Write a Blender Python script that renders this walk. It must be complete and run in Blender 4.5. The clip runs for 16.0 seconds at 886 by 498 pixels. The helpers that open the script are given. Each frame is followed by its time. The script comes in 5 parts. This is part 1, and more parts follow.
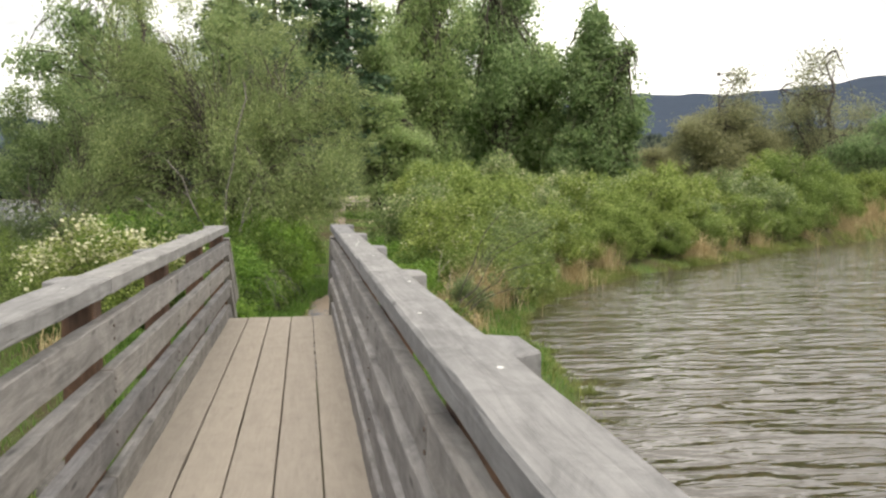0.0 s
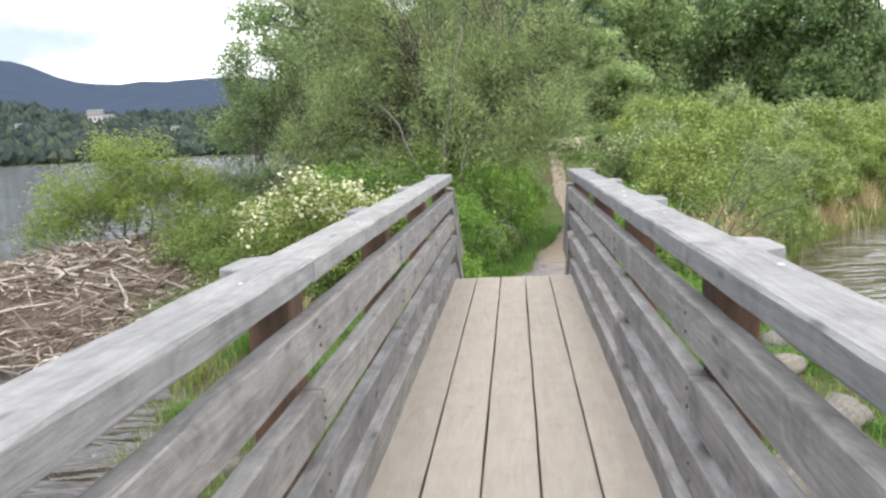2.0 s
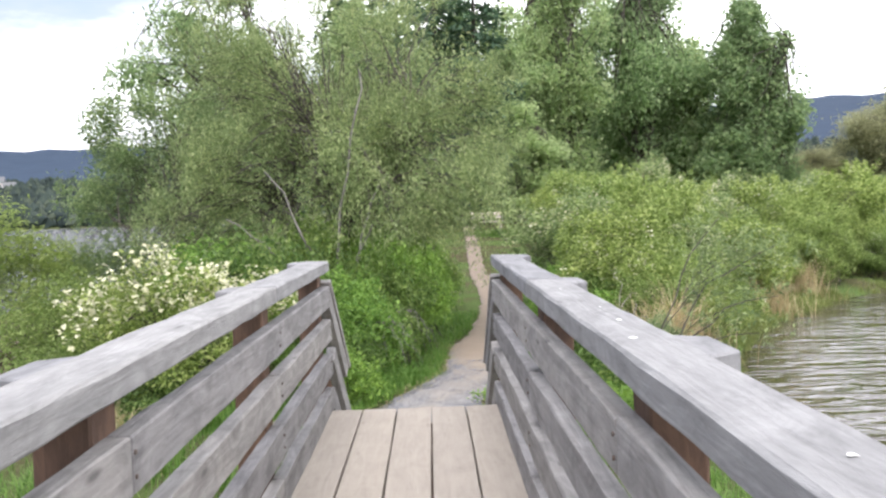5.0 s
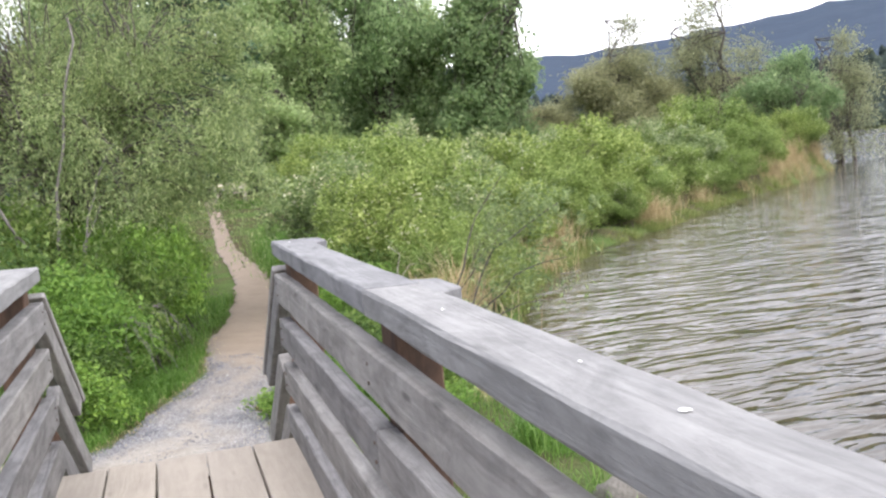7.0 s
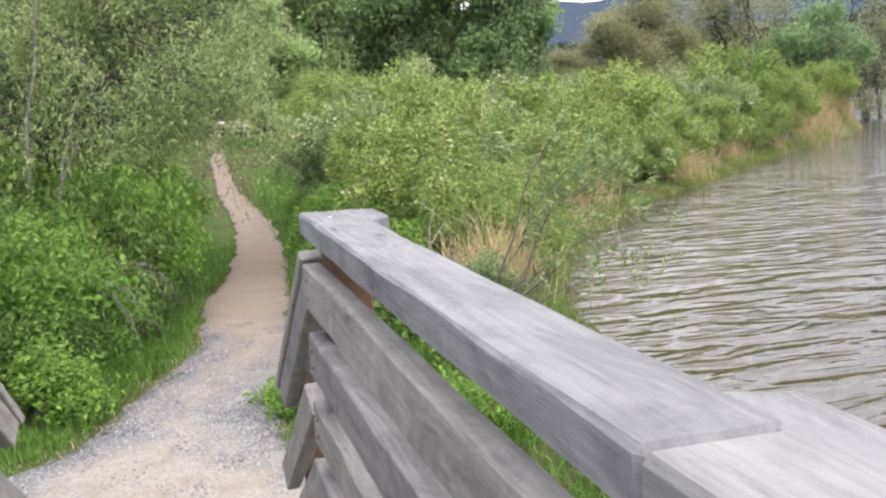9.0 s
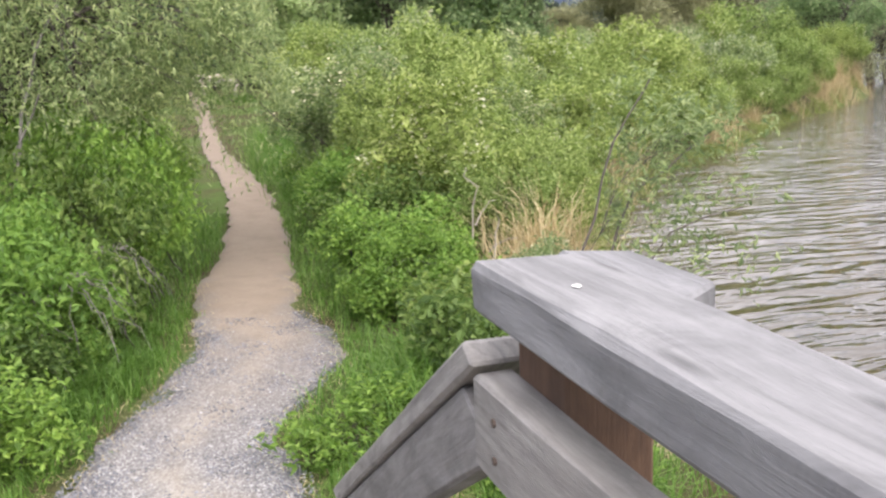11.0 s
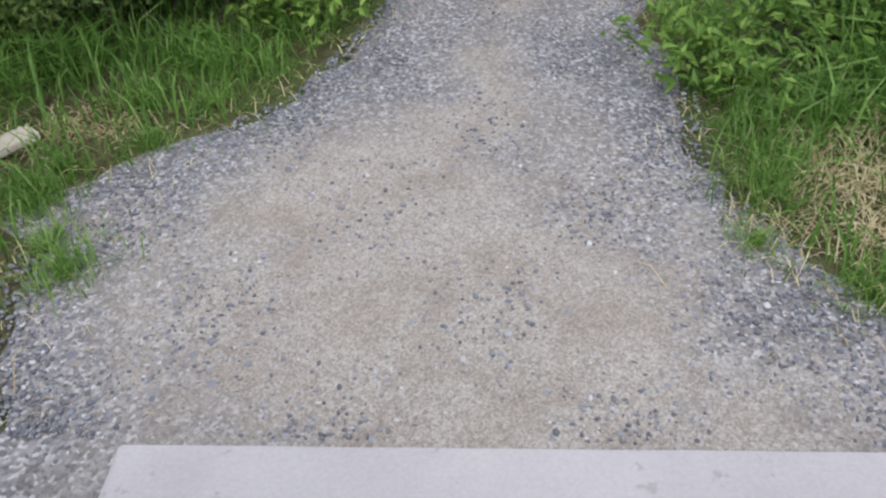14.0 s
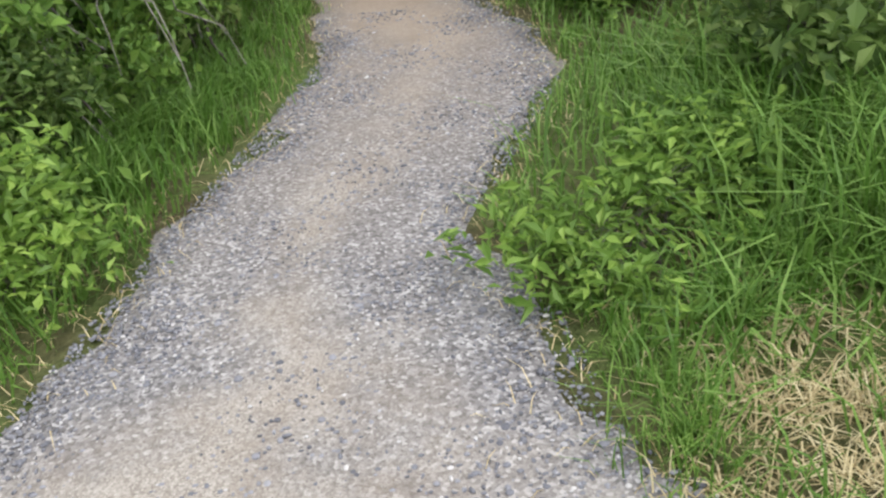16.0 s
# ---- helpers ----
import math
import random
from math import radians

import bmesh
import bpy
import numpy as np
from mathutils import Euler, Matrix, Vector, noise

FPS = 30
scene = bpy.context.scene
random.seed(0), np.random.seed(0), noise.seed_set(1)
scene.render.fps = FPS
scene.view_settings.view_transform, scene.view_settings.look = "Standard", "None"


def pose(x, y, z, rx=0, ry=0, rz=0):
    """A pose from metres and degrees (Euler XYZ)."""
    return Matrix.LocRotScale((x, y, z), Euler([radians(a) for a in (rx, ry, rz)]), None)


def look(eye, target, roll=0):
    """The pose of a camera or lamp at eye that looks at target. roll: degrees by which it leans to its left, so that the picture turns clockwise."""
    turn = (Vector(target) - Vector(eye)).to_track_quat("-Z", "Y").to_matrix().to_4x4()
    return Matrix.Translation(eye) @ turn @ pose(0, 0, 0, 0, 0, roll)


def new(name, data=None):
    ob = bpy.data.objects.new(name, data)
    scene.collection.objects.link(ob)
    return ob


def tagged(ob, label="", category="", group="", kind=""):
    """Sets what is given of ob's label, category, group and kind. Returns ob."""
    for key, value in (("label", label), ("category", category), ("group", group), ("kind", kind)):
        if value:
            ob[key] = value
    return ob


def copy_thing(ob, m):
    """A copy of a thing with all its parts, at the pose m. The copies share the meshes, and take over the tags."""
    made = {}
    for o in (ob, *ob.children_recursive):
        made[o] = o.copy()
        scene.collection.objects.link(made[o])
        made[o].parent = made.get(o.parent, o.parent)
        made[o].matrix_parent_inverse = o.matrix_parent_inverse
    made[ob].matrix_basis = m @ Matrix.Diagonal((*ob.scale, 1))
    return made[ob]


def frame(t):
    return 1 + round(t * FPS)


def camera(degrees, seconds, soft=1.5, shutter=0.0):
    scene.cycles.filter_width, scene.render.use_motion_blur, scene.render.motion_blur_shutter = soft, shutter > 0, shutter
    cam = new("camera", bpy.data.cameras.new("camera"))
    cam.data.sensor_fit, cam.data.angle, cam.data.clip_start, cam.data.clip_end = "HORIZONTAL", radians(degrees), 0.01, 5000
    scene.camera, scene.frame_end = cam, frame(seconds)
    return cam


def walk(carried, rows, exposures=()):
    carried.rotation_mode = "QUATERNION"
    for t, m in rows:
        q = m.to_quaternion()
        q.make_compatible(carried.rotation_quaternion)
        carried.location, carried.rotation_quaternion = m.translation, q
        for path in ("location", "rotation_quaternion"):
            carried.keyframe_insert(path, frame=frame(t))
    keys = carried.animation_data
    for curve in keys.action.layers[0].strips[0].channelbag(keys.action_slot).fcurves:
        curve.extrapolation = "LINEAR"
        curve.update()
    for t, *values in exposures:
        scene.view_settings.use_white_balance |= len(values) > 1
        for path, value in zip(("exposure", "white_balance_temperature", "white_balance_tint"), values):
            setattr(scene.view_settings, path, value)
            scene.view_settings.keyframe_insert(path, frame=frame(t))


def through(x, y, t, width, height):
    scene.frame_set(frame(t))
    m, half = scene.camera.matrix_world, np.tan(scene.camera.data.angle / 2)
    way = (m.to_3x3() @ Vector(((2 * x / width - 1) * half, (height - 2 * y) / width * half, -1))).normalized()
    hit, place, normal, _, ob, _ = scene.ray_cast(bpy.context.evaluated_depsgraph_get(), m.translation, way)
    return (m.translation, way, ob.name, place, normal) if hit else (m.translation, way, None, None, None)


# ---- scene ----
cam = camera(52.0, 16.0, soft=2.4)

EXPOSURES = [(0.0, 0.28, 7250, 10), (1.0, 0.75, 6650, 10), (3.2, 0.72, 6400, 12), (5.5, 0.85, 6350, 15), (8.5, 0.84, 6450, 15), (11.0, 0.93, 6650, 17), (12.0, 1.05, 6600, 15),
             (12.7, 0.66, 6450, 15), (13.5, 0.22, 6130, 14), (14.5, 0.05, 6000, 14), (15.0, 0.05, 6000, 14), (16.0, 0.52, 6450, 12)]
PATH = [
    (0, (0.388, -10.7, 1.452), (0.688, -8.727, 1.325), -0.3),
    (0.5, (0.288, -10.358, 1.438), (0.377, -8.366, 1.287), -2.6),
    (1, (0.245, -9.998, 1.425), (0.134, -8.008, 1.256), -1.8),
    (1.5, (0.203, -9.619, 1.411), (0.033, -7.637, 1.197), -0.8),
    (2, (0.165, -9.22, 1.424), (-0.001, -7.242, 1.185), -2.8),
    (2.5, (0.174, -8.767, 1.417), (-0.052, -6.797, 1.155), -1.4),
    (3, (0.149, -8.305, 1.41), (-0.076, -6.33, 1.192), -1.6),
    (3.2, (0.144, -8.151, 1.415), (-0.02, -6.176, 1.145), -2.4),
    (5.3, (0.257, -6.215, 1.408), (0.378, -4.219, 1.347), -1.8),
    (5.5, (0.248, -6.073, 1.424), (0.546, -4.096, 1.37), -2.7),
    (6, (0.223, -5.753, 1.434), (0.736, -3.82, 1.399), -2.9),
    (6.5, (0.197, -5.336, 1.438), (0.731, -3.41, 1.341), -2.3),
    (7, (0.156, -4.892, 1.432), (0.729, -2.985, 1.237), -4.9),
    (7.5, (0.192, -4.376, 1.416), (0.674, -2.451, 1.163), -3.3),
    (8, (0.202, -3.965, 1.406), (0.771, -2.064, 1.16), -2.1),
    (8.5, (0.244, -3.518, 1.392), (0.823, -1.621, 1.136), -3.9),
    (8.7, (0.272, -3.324, 1.415), (0.83, -1.423, 1.141), -3.2),
    (10.8, (0.253, -1.341, 1.387), (0.864, 0.519, 0.977), -2.3),
    (11, (0.242, -1.159, 1.367), (0.83, 0.71, 0.965), -2.0),
    (11.5, (0.224, -0.677, 1.34), (0.725, 1.167, 0.749), -0.7),
    (12, (0.222, -0.274, 1.292), (0.656, 1.479, 0.432), -1.1),
    (12.5, (0.223, 0.138, 1.198), (0.375, 1.749, 0.023), -0.1),
    (13, (0.258, 0.358, 1.128), (0.318, 1.831, -0.224), -1.0),
    (13.5, (0.22, 0.541, 0.989), (0.185, 1.978, -0.402), -3.2),
    (14, (0.218, 0.749, 0.855), (0.098, 2.263, -0.445), -3.1),
    (14.5, (0.234, 0.935, 0.77), (0.081, 2.456, -0.519), -4.6),
    (15, (0.279, 1.144, 0.689), (0.208, 2.67, -0.602), -7.6),
    (15.5, (0.347, 1.384, 0.566), (0.418, 3.043, -0.548), -6.1),
    (16, (0.368, 1.583, 0.531), (0.586, 3.316, -0.444), -6.8),
]
walk(cam, [(t, look(eye, target, roll)) for t, eye, target, roll in PATH], EXPOSURES)

# ---------------------------------------------------------------- sky, sun
SUN_EL, SUN_AZ = radians(57), radians(192)
world = bpy.data.worlds.new("overcast_sky")
scene.world = world
world.use_nodes = True
wt = world.node_tree
wt.nodes.clear()
w_out = wt.nodes.new("ShaderNodeOutputWorld")
w_bg = wt.nodes.new("ShaderNodeBackground")
w_bg.inputs["Strength"].default_value = 0.115
w_sky = wt.nodes.new("ShaderNodeTexSky")
w_sky.sky_type = "NISHITA"
w_sky.sun_disc = False
w_sky.sun_elevation, w_sky.sun_rotation = SUN_EL, SUN_AZ
w_co = wt.nodes.new("ShaderNodeTexCoord")
w_map = wt.nodes.new("ShaderNodeMapping")
w_map.inputs["Scale"].default_value = (1.0, 1.0, 3.2)
w_noise = wt.nodes.new("ShaderNodeTexNoise")
w_noise.inputs["Scale"].default_value = 2.3
w_noise.inputs["Detail"].default_value = 7
w_noise.inputs["Roughness"].default_value = 0.55
w_ramp = wt.nodes.new("ShaderNodeValToRGB")
w_ramp.color_ramp.elements[0].position, w_ramp.color_ramp.elements[0].color = 0.18, (0, 0, 0, 1)
w_ramp.color_ramp.elements[1].position, w_ramp.color_ramp.elements[1].color = 0.50, (1, 1, 1, 1)
w_grey = wt.nodes.new("ShaderNodeValToRGB")
w_grey.color_ramp.elements[0].position, w_grey.color_ramp.elements[0].color = 0.38, (4.6, 4.9, 5.4, 1)
w_grey.color_ramp.elements[1].position, w_grey.color_ramp.elements[1].color = 0.68, (17.0, 17.1, 17.2, 1)
w_mix = wt.nodes.new("ShaderNodeMix")
w_mix.data_type = "RGBA"
wt.links.new(w_co.outputs["Generated"], w_map.inputs["Vector"])
wt.links.new(w_map.outputs["Vector"], w_noise.inputs["Vector"])
# the cloud is thinner and brighter towards the sun's side
w_sep = wt.nodes.new("ShaderNodeSeparateXYZ")
w_side = wt.nodes.new("ShaderNodeMath")
w_side.operation = "MULTIPLY_ADD"
w_side.inputs[1].default_value = 0.17
wt.links.new(w_co.outputs["Generated"], w_sep.inputs[0])
wt.links.new(w_sep.outputs["X"], w_side.inputs[0])
wt.links.new(w_noise.outputs["Fac"], w_side.inputs[2])
wt.links.new(w_side.outputs[0], w_ramp.inputs["Fac"])
wt.links.new(w_side.outputs[0], w_grey.inputs["Fac"])
wt.links.new(w_ramp.outputs["Color"], w_mix.inputs["Factor"])
wt.links.new(w_sky.outputs["Color"], w_mix.inputs["A"])
wt.links.new(w_grey.outputs["Color"], w_mix.inputs["B"])
wt.links.new(w_mix.outputs["Result"], w_bg.inputs["Color"])
wt.links.new(w_bg.outputs["Background"], w_out.inputs["Surface"])

sun_data = bpy.data.lights.new("sun", "SUN")
sun_data.energy, sun_data.angle, sun_data.color = 2.0, radians(42), (1.0, 0.965, 0.925)
sun = new("sun", sun_data)
sun_dir = Vector((math.sin(SUN_AZ) * math.cos(SUN_EL), math.cos(SUN_AZ) * math.cos(SUN_EL), math.sin(SUN_EL)))
sun.matrix_world = look(sun_dir * 60, (0, 0, 0))

# ---------------------------------------------------------------- materials


class Nodes:
    """Small wrapper to write node materials in few lines."""

    def __init__(self, name, rough=0.8, metal=0.0, spec=0.4):
        self.mat = bpy.data.materials.new(name)
        self.mat.use_nodes = True
        self.t = self.mat.node_tree
        self.bsdf = self.t.nodes["Principled BSDF"]
        self.bsdf.inputs["Roughness"].default_value = rough
        self.bsdf.inputs["Metallic"].default_value = metal
        self.bsdf.inputs["Specular IOR Level"].default_value = spec

    def node(self, kind, **values):
        n = self.t.nodes.new(kind)
        for k, v in values.items():
            n.inputs[k].default_value = v
        return n

    def link(self, a, b):
        self.t.links.new(a, b)

    def coords(self, which="Object", scale=(1, 1, 1), offset=None):
        c = self.node("ShaderNodeTexCoord")
        m = self.node("ShaderNodeMapping", Scale=scale)
        self.link(c.outputs[which], m.inputs["Vector"])
        if offset is not None:
            self.link(offset, m.inputs["Location"])
        return m.outputs["Vector"]

    def noise(self, vec, scale, detail=4, rough=0.6, distort=0.0):
        n = self.node("ShaderNodeTexNoise", Scale=scale, Detail=detail, Roughness=rough, Distortion=distort)
        self.link(vec, n.inputs["Vector"])
        return n.outputs["Fac"]

    def ramp(self, fac, *stops):
        r = self.node("ShaderNodeValToRGB")
        e = r.color_ramp.elements
        while len(e) < len(stops):
            e.new(0.5)
        for el, (p, c) in zip(e, stops):
            el.position = p
            el.color = (*c, 1) if len(c) == 3 else c
        self.link(fac, r.inputs["Fac"])
        return r.outputs["Color"]

    def mix(self, fac, a, b, how="MIX"):
        m = self.node("ShaderNodeMix")
        m.data_type, m.blend_type = "RGBA", how
        for sock, v in (("Factor", fac), ("A", a), ("B", b)):
            if isinstance(v, (int, float)):
                m.inputs[sock].default_value = v
            elif isinstance(v, tuple):
                m.inputs[sock].default_value = (*v, 1)
            else:
                self.link(v, m.inputs[sock])
        return m.outputs["Result"]

    def math(self, how, a, b=0.0):
        m = self.node("ShaderNodeMath")
        m.operation = how
        for i, v in enumerate((a, b)):
            if isinstance(v, (int, float)):
                m.inputs[i].default_value = v
            else:
                self.link(v, m.inputs[i])
        return m.outputs[0]

    def colour(self, sock):
        self.link(sock, self.bsdf.inputs["Base Color"])
        return self

    def bump(self, height, strength=0.4, distance=0.01):
        b = self.node("ShaderNodeBump", Strength=strength, Distance=distance)
        self.link(height, b.inputs["Height"])
        self.link(b.outputs["Normal"], self.bsdf.inputs["Normal"])
        return self


def wood(name, dark, mid, light, axis=1, warm=None, rough=0.85, stained=1.0, vary=1.0, rings_seen=0.0):
    """Weathered timber: grain along one local axis, blotches, cracks."""
    m = Nodes(name, rough, spec=0.25)
    rnd = m.node("ShaderNodeObjectInfo").outputs["Random"]
    off = m.node("ShaderNodeCombineXYZ")
    for i, k in enumerate("XYZ"):
        m.link(m.math("MULTIPLY", rnd, (7.3, 31.0, 13.7)[i]), off.inputs[k])
    squeeze = [14.0, 14.0, 14.0]
    squeeze[axis] = 1.3
    grain = m.noise(m.coords("Object", tuple(squeeze), off.outputs[0]), 1.7, 8, 0.62, 1.1)
    rings = [30.0, 30.0, 30.0]
    rings[axis] = 0.5
    fine = m.noise(m.coords("Object", tuple(rings), off.outputs[0]), 6.0, 6, 0.7, 1.2)
    blot = m.noise(m.coords("Object", (1, 1, 1), off.outputs[0]), 4.2, 7, 0.68)
    col = m.ramp(grain, (0.25, dark), (0.5, mid), (0.78, light))
    col = m.mix(m.ramp(blot, (0.35, (0, 0, 0)), (0.72, (0.75, 0.75, 0.75))), col, m.mix(0.5, light, warm or light))
    col = m.mix(m.ramp(fine, (0.27, (0.55, 0.55, 0.55)), (0.37, (0, 0, 0))), col, tuple(c * 0.5 for c in dark))
    wide = [2.2, 2.2, 2.2]
    wide[axis] = 0.9
    stain = m.noise(m.coords("Object", tuple(wide), off.outputs[0]), 3.4, 8, 0.72, 0.8)
    col = m.mix(m.ramp(stain, (0.36, (0.62 * stained,) * 3), (0.55, (0, 0, 0))), col, tuple(c * 0.8 for c in dark))
    col = m.mix(m.ramp(stain, (0.58, (0, 0, 0)), (0.74, (0.5 * stained,) * 3)), col, tuple(min(0.8, c * 1.22) for c in light))
    knot = m.node("ShaderNodeTexVoronoi", Scale=1.0)
    flat = [9.0, 9.0, 9.0]
    flat[axis] = 2.1
    m.link(m.coords("Object", tuple(flat), off.outputs[0]), knot.inputs["Vector"])
    col = m.mix(m.ramp(knot.outputs["Distance"], (0.05, (0.75 * stained,) * 3), (0.13, (0, 0, 0))), col, tuple(c * 0.55 for c in dark))
    if rings_seen:
        # growth rings surface as long wavering lines
        lines = [1.0, 1.0, 1.0]
        lines[axis] = 0.07
        w = m.node("ShaderNodeTexWave", Scale=8.0, Distortion=15.0, Detail=5.0)
        w.inputs["Detail Scale"].default_value = 1.6
        m.link(m.coords("Object", tuple(lines), off.outputs[0]), w.inputs["Vector"])
        col = m.mix(m.ramp(w.outputs["Fac"], (0.0, (rings_seen,) * 3), (0.30, (0, 0, 0))), col, tuple(c * 0.62 for c in dark))
        grain = m.math("ADD", grain, m.math("MULTIPLY", w.outputs["Fac"], 0.35))
    tint = m.ramp(rnd, (0.0, tuple(1 - vary * k for k in (0.18, 0.18, 0.16))), (1.0, tuple(1 + vary * k for k in (0.12, 0.10, 0.06))))
    m.colour(m.mix(1.0, col, tint, "MULTIPLY"))
    return m.bump(m.math("ADD", grain, m.math("ADD", m.math("MULTIPLY", fine, 0.6), stain)), 0.7, 0.005).mat


M_CAP = wood("silvered_timber", (0.185, 0.186, 0.190), (0.262, 0.263, 0.267), (0.33, 0.331, 0.335), rings_seen=0.16)
M_PLANK = wood("grey_timber", (0.165, 0.160, 0.160), (0.270, 0.264, 0.262), (0.375, 0.368, 0.362), warm=(0.35, 0.325, 0.305), rings_seen=0.18)
M_DECK = wood("trodden_timber", (0.29, 0.258, 0.222), (0.35, 0.314, 0.272), (0.41, 0.37, 0.322), warm=(0.375, 0.335, 0.288), stained=0.35, vary=0.35)
M_POST = wood("brown_stained_timber", (0.065, 0.045, 0.038), (0.125, 0.082, 0.062), (0.20, 0.125, 0.085), axis=2, warm=(0.17, 0.10, 0.06))
M_BENCH = wood("pale_bench_timber", (0.42, 0.37, 0.3), (0.56, 0.5, 0.42), (0.66, 0.6, 0.52), axis=0)


def bark(name, dark, light):
    m = Nodes(name, 0.9, spec=0.2)
    v = m.coords("Object", (1, 1, 0.35))
    a = m.noise(v, 14, 6, 0.65, 0.8)
    m.colour(m.ramp(a, (0.3, dark), (0.7, light)))
    return m.bump(a, 0.7, 0.01).mat


M_BARK = bark("grey_brown_bark", (0.05, 0.043, 0.036), (0.14, 0.125, 0.108))
M_TWIG = bark("dead_grey_twig", (0.12, 0.108, 0.098), (0.30, 0.28, 0.255))
M_DRIFT = bark("bleached_driftwood", (0.25, 0.215, 0.18), (0.52, 0.475, 0.41))
M_MATTED = bark("matted_brown_bark", (0.06, 0.045, 0.036), (0.20, 0.155, 0.12))


def leaf(name, a, b, c, rough=0.5, through=0.5):
    """Foliage: colour varies leaf by leaf, part of the light passes through."""
    m = Nodes(name, rough, spec=0.35)
    isl = m.node("ShaderNodeNewGeometry").outputs["Random Per Island"]
    col = m.ramp(isl, (0.0, a), (0.55, b), (1.0, c))
    big = m.noise(m.coords("Object"), 0.9, 3, 0.6)
    col = m.mix(m.ramp(big, (0.35, (0.4, 0.4, 0.4)), (0.6, (0, 0, 0))), col, a)
    rnd = m.node("ShaderNodeObjectInfo").outputs["Random"]
    col = m.mix(1.0, col, m.ramp(rnd, (0, (0.86, 0.9, 0.86)), (1, (1.14, 1.08, 1.0))), "MULTIPLY")
    m.colour(col)
    tr = m.node("ShaderNodeBsdfTranslucent")
    m.link(col, tr.inputs["Color"])
    mix = m.node("ShaderNodeMixShader", Fac=through)
    out = m.t.nodes["Material Output"]
    m.link(m.bsdf.outputs[0], mix.inputs[1])
    m.link(tr.outputs[0], mix.inputs[2])
    m.link(mix.outputs[0], out.inputs["Surface"])
    return m.mat


M_LEAF_ROSE = leaf("fresh_green_leaf", (0.105, 0.200, 0.042), (0.225, 0.385, 0.080), (0.36, 0.53, 0.125))
M_LEAF_SHRUB = leaf("yellow_green_leaf", (0.125, 0.185, 0.045), (0.30, 0.405, 0.125), (0.56, 0.655, 0.27), 0.5, 0.6)
M_LEAF_WILLOW = leaf("grey_green_willow_leaf", (0.14, 0.21, 0.092), (0.295, 0.385, 0.178), (0.57, 0.655, 0.345), 0.5, 0.6)
M_LEAF_DEEP = leaf("deep_green_leaf", (0.075, 0.135, 0.036), (0.175, 0.27, 0.072), (0.33, 0.44, 0.14))
# poplar green is paler and greyer: the wood's distance haze sits in this colour
M_LEAF_POPLAR_HAZED = leaf("hazed_poplar_leaf", (0.24, 0.345, 0.17), (0.41, 0.535, 0.27), (0.66, 0.77, 0.46), 0.5, 0.7)
M_LEAF_BIRCH = leaf("birch_leaf", (0.17, 0.265, 0.13), (0.29, 0.405, 0.205), (0.46, 0.57, 0.31), 0.5, 0.7)
M_LEAF_GOLD = leaf("golden_willow_leaf", (0.225, 0.30, 0.08), (0.40, 0.49, 0.155), (0.59, 0.66, 0.28), 0.5, 0.7)
M_LEAF_BROWN = leaf("olive_brown_foliage", (0.23, 0.25, 0.15), (0.37, 0.39, 0.235), (0.54, 0.55, 0.36), 0.5, 0.65)
M_NEEDLE = leaf("dark_needles", (0.051, 0.101, 0.057), (0.101, 0.171, 0.101), (0.171, 0.257, 0.143), 0.6, 0.1)
M_BLOSSOM = leaf("cream_blossom", (0.55, 0.55, 0.38), (0.70, 0.70, 0.52), (0.80, 0.80, 0.66), 0.7, 0.3)
M_PETAL = leaf("yellow_petal", (0.75, 0.62, 0.02), (0.8, 0.68, 0.03), (0.85, 0.72, 0.05), 0.6, 0.2)
M_GRASS = leaf("green_grass_blade", (0.075, 0.165, 0.028), (0.150, 0.290, 0.055), (0.27, 0.43, 0.115), 0.5, 0.45)
M_STRAW = leaf("dry_straw", (0.36, 0.29, 0.16), (0.54, 0.46, 0.28), (0.70, 0.63, 0.43), 0.75, 0.3)
M_SEDGE = leaf("olive_sedge_blade", (0.12, 0.165, 0.045), (0.23, 0.285, 0.085), (0.38, 0.41, 0.16), 0.6, 0.4)
M_FAR = leaf("distant_forest", (0.015, 0.026, 0.026), (0.030, 0.047, 0.040), (0.065, 0.085, 0.056), 0.9, 0.0)


def ground_material():
    m = Nodes("grassy_soil", 0.95, spec=0.15)
    v = m.coords("Object")
    a = m.noise(v, 0.6, 6, 0.6)
    b = m.noise(v, 18, 5, 0.7)
    near = m.mix(m.ramp(a, (0.4, (0, 0, 0)), (0.6, (1, 1, 1))),
                 m.ramp(b, (0.3, (0.045, 0.04, 0.02)), (0.7, (0.13, 0.11, 0.06))),
                 m.ramp(b, (0.3, (0.05, 0.085, 0.02)), (0.7, (0.12, 0.18, 0.05))))
    sep = m.node("ShaderNodeSeparateXYZ")
    m.link(v, sep.inputs[0])
    # forest colour of the far hills, with blue distance haze painted in
    hazed_wood_cover = m.ramp(m.noise(v, 0.03, 8, 0.7), (0.3, (0.020, 0.035, 0.062)), (0.7, (0.034, 0.056, 0.09)))
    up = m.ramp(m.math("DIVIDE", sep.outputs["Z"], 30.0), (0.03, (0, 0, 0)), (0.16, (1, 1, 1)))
    m.colour(m.mix(up, near, hazed_wood_cover))
    return m.bump(m.math("ADD", b, m.noise(v, 60, 3)), 0.8, 0.03).mat


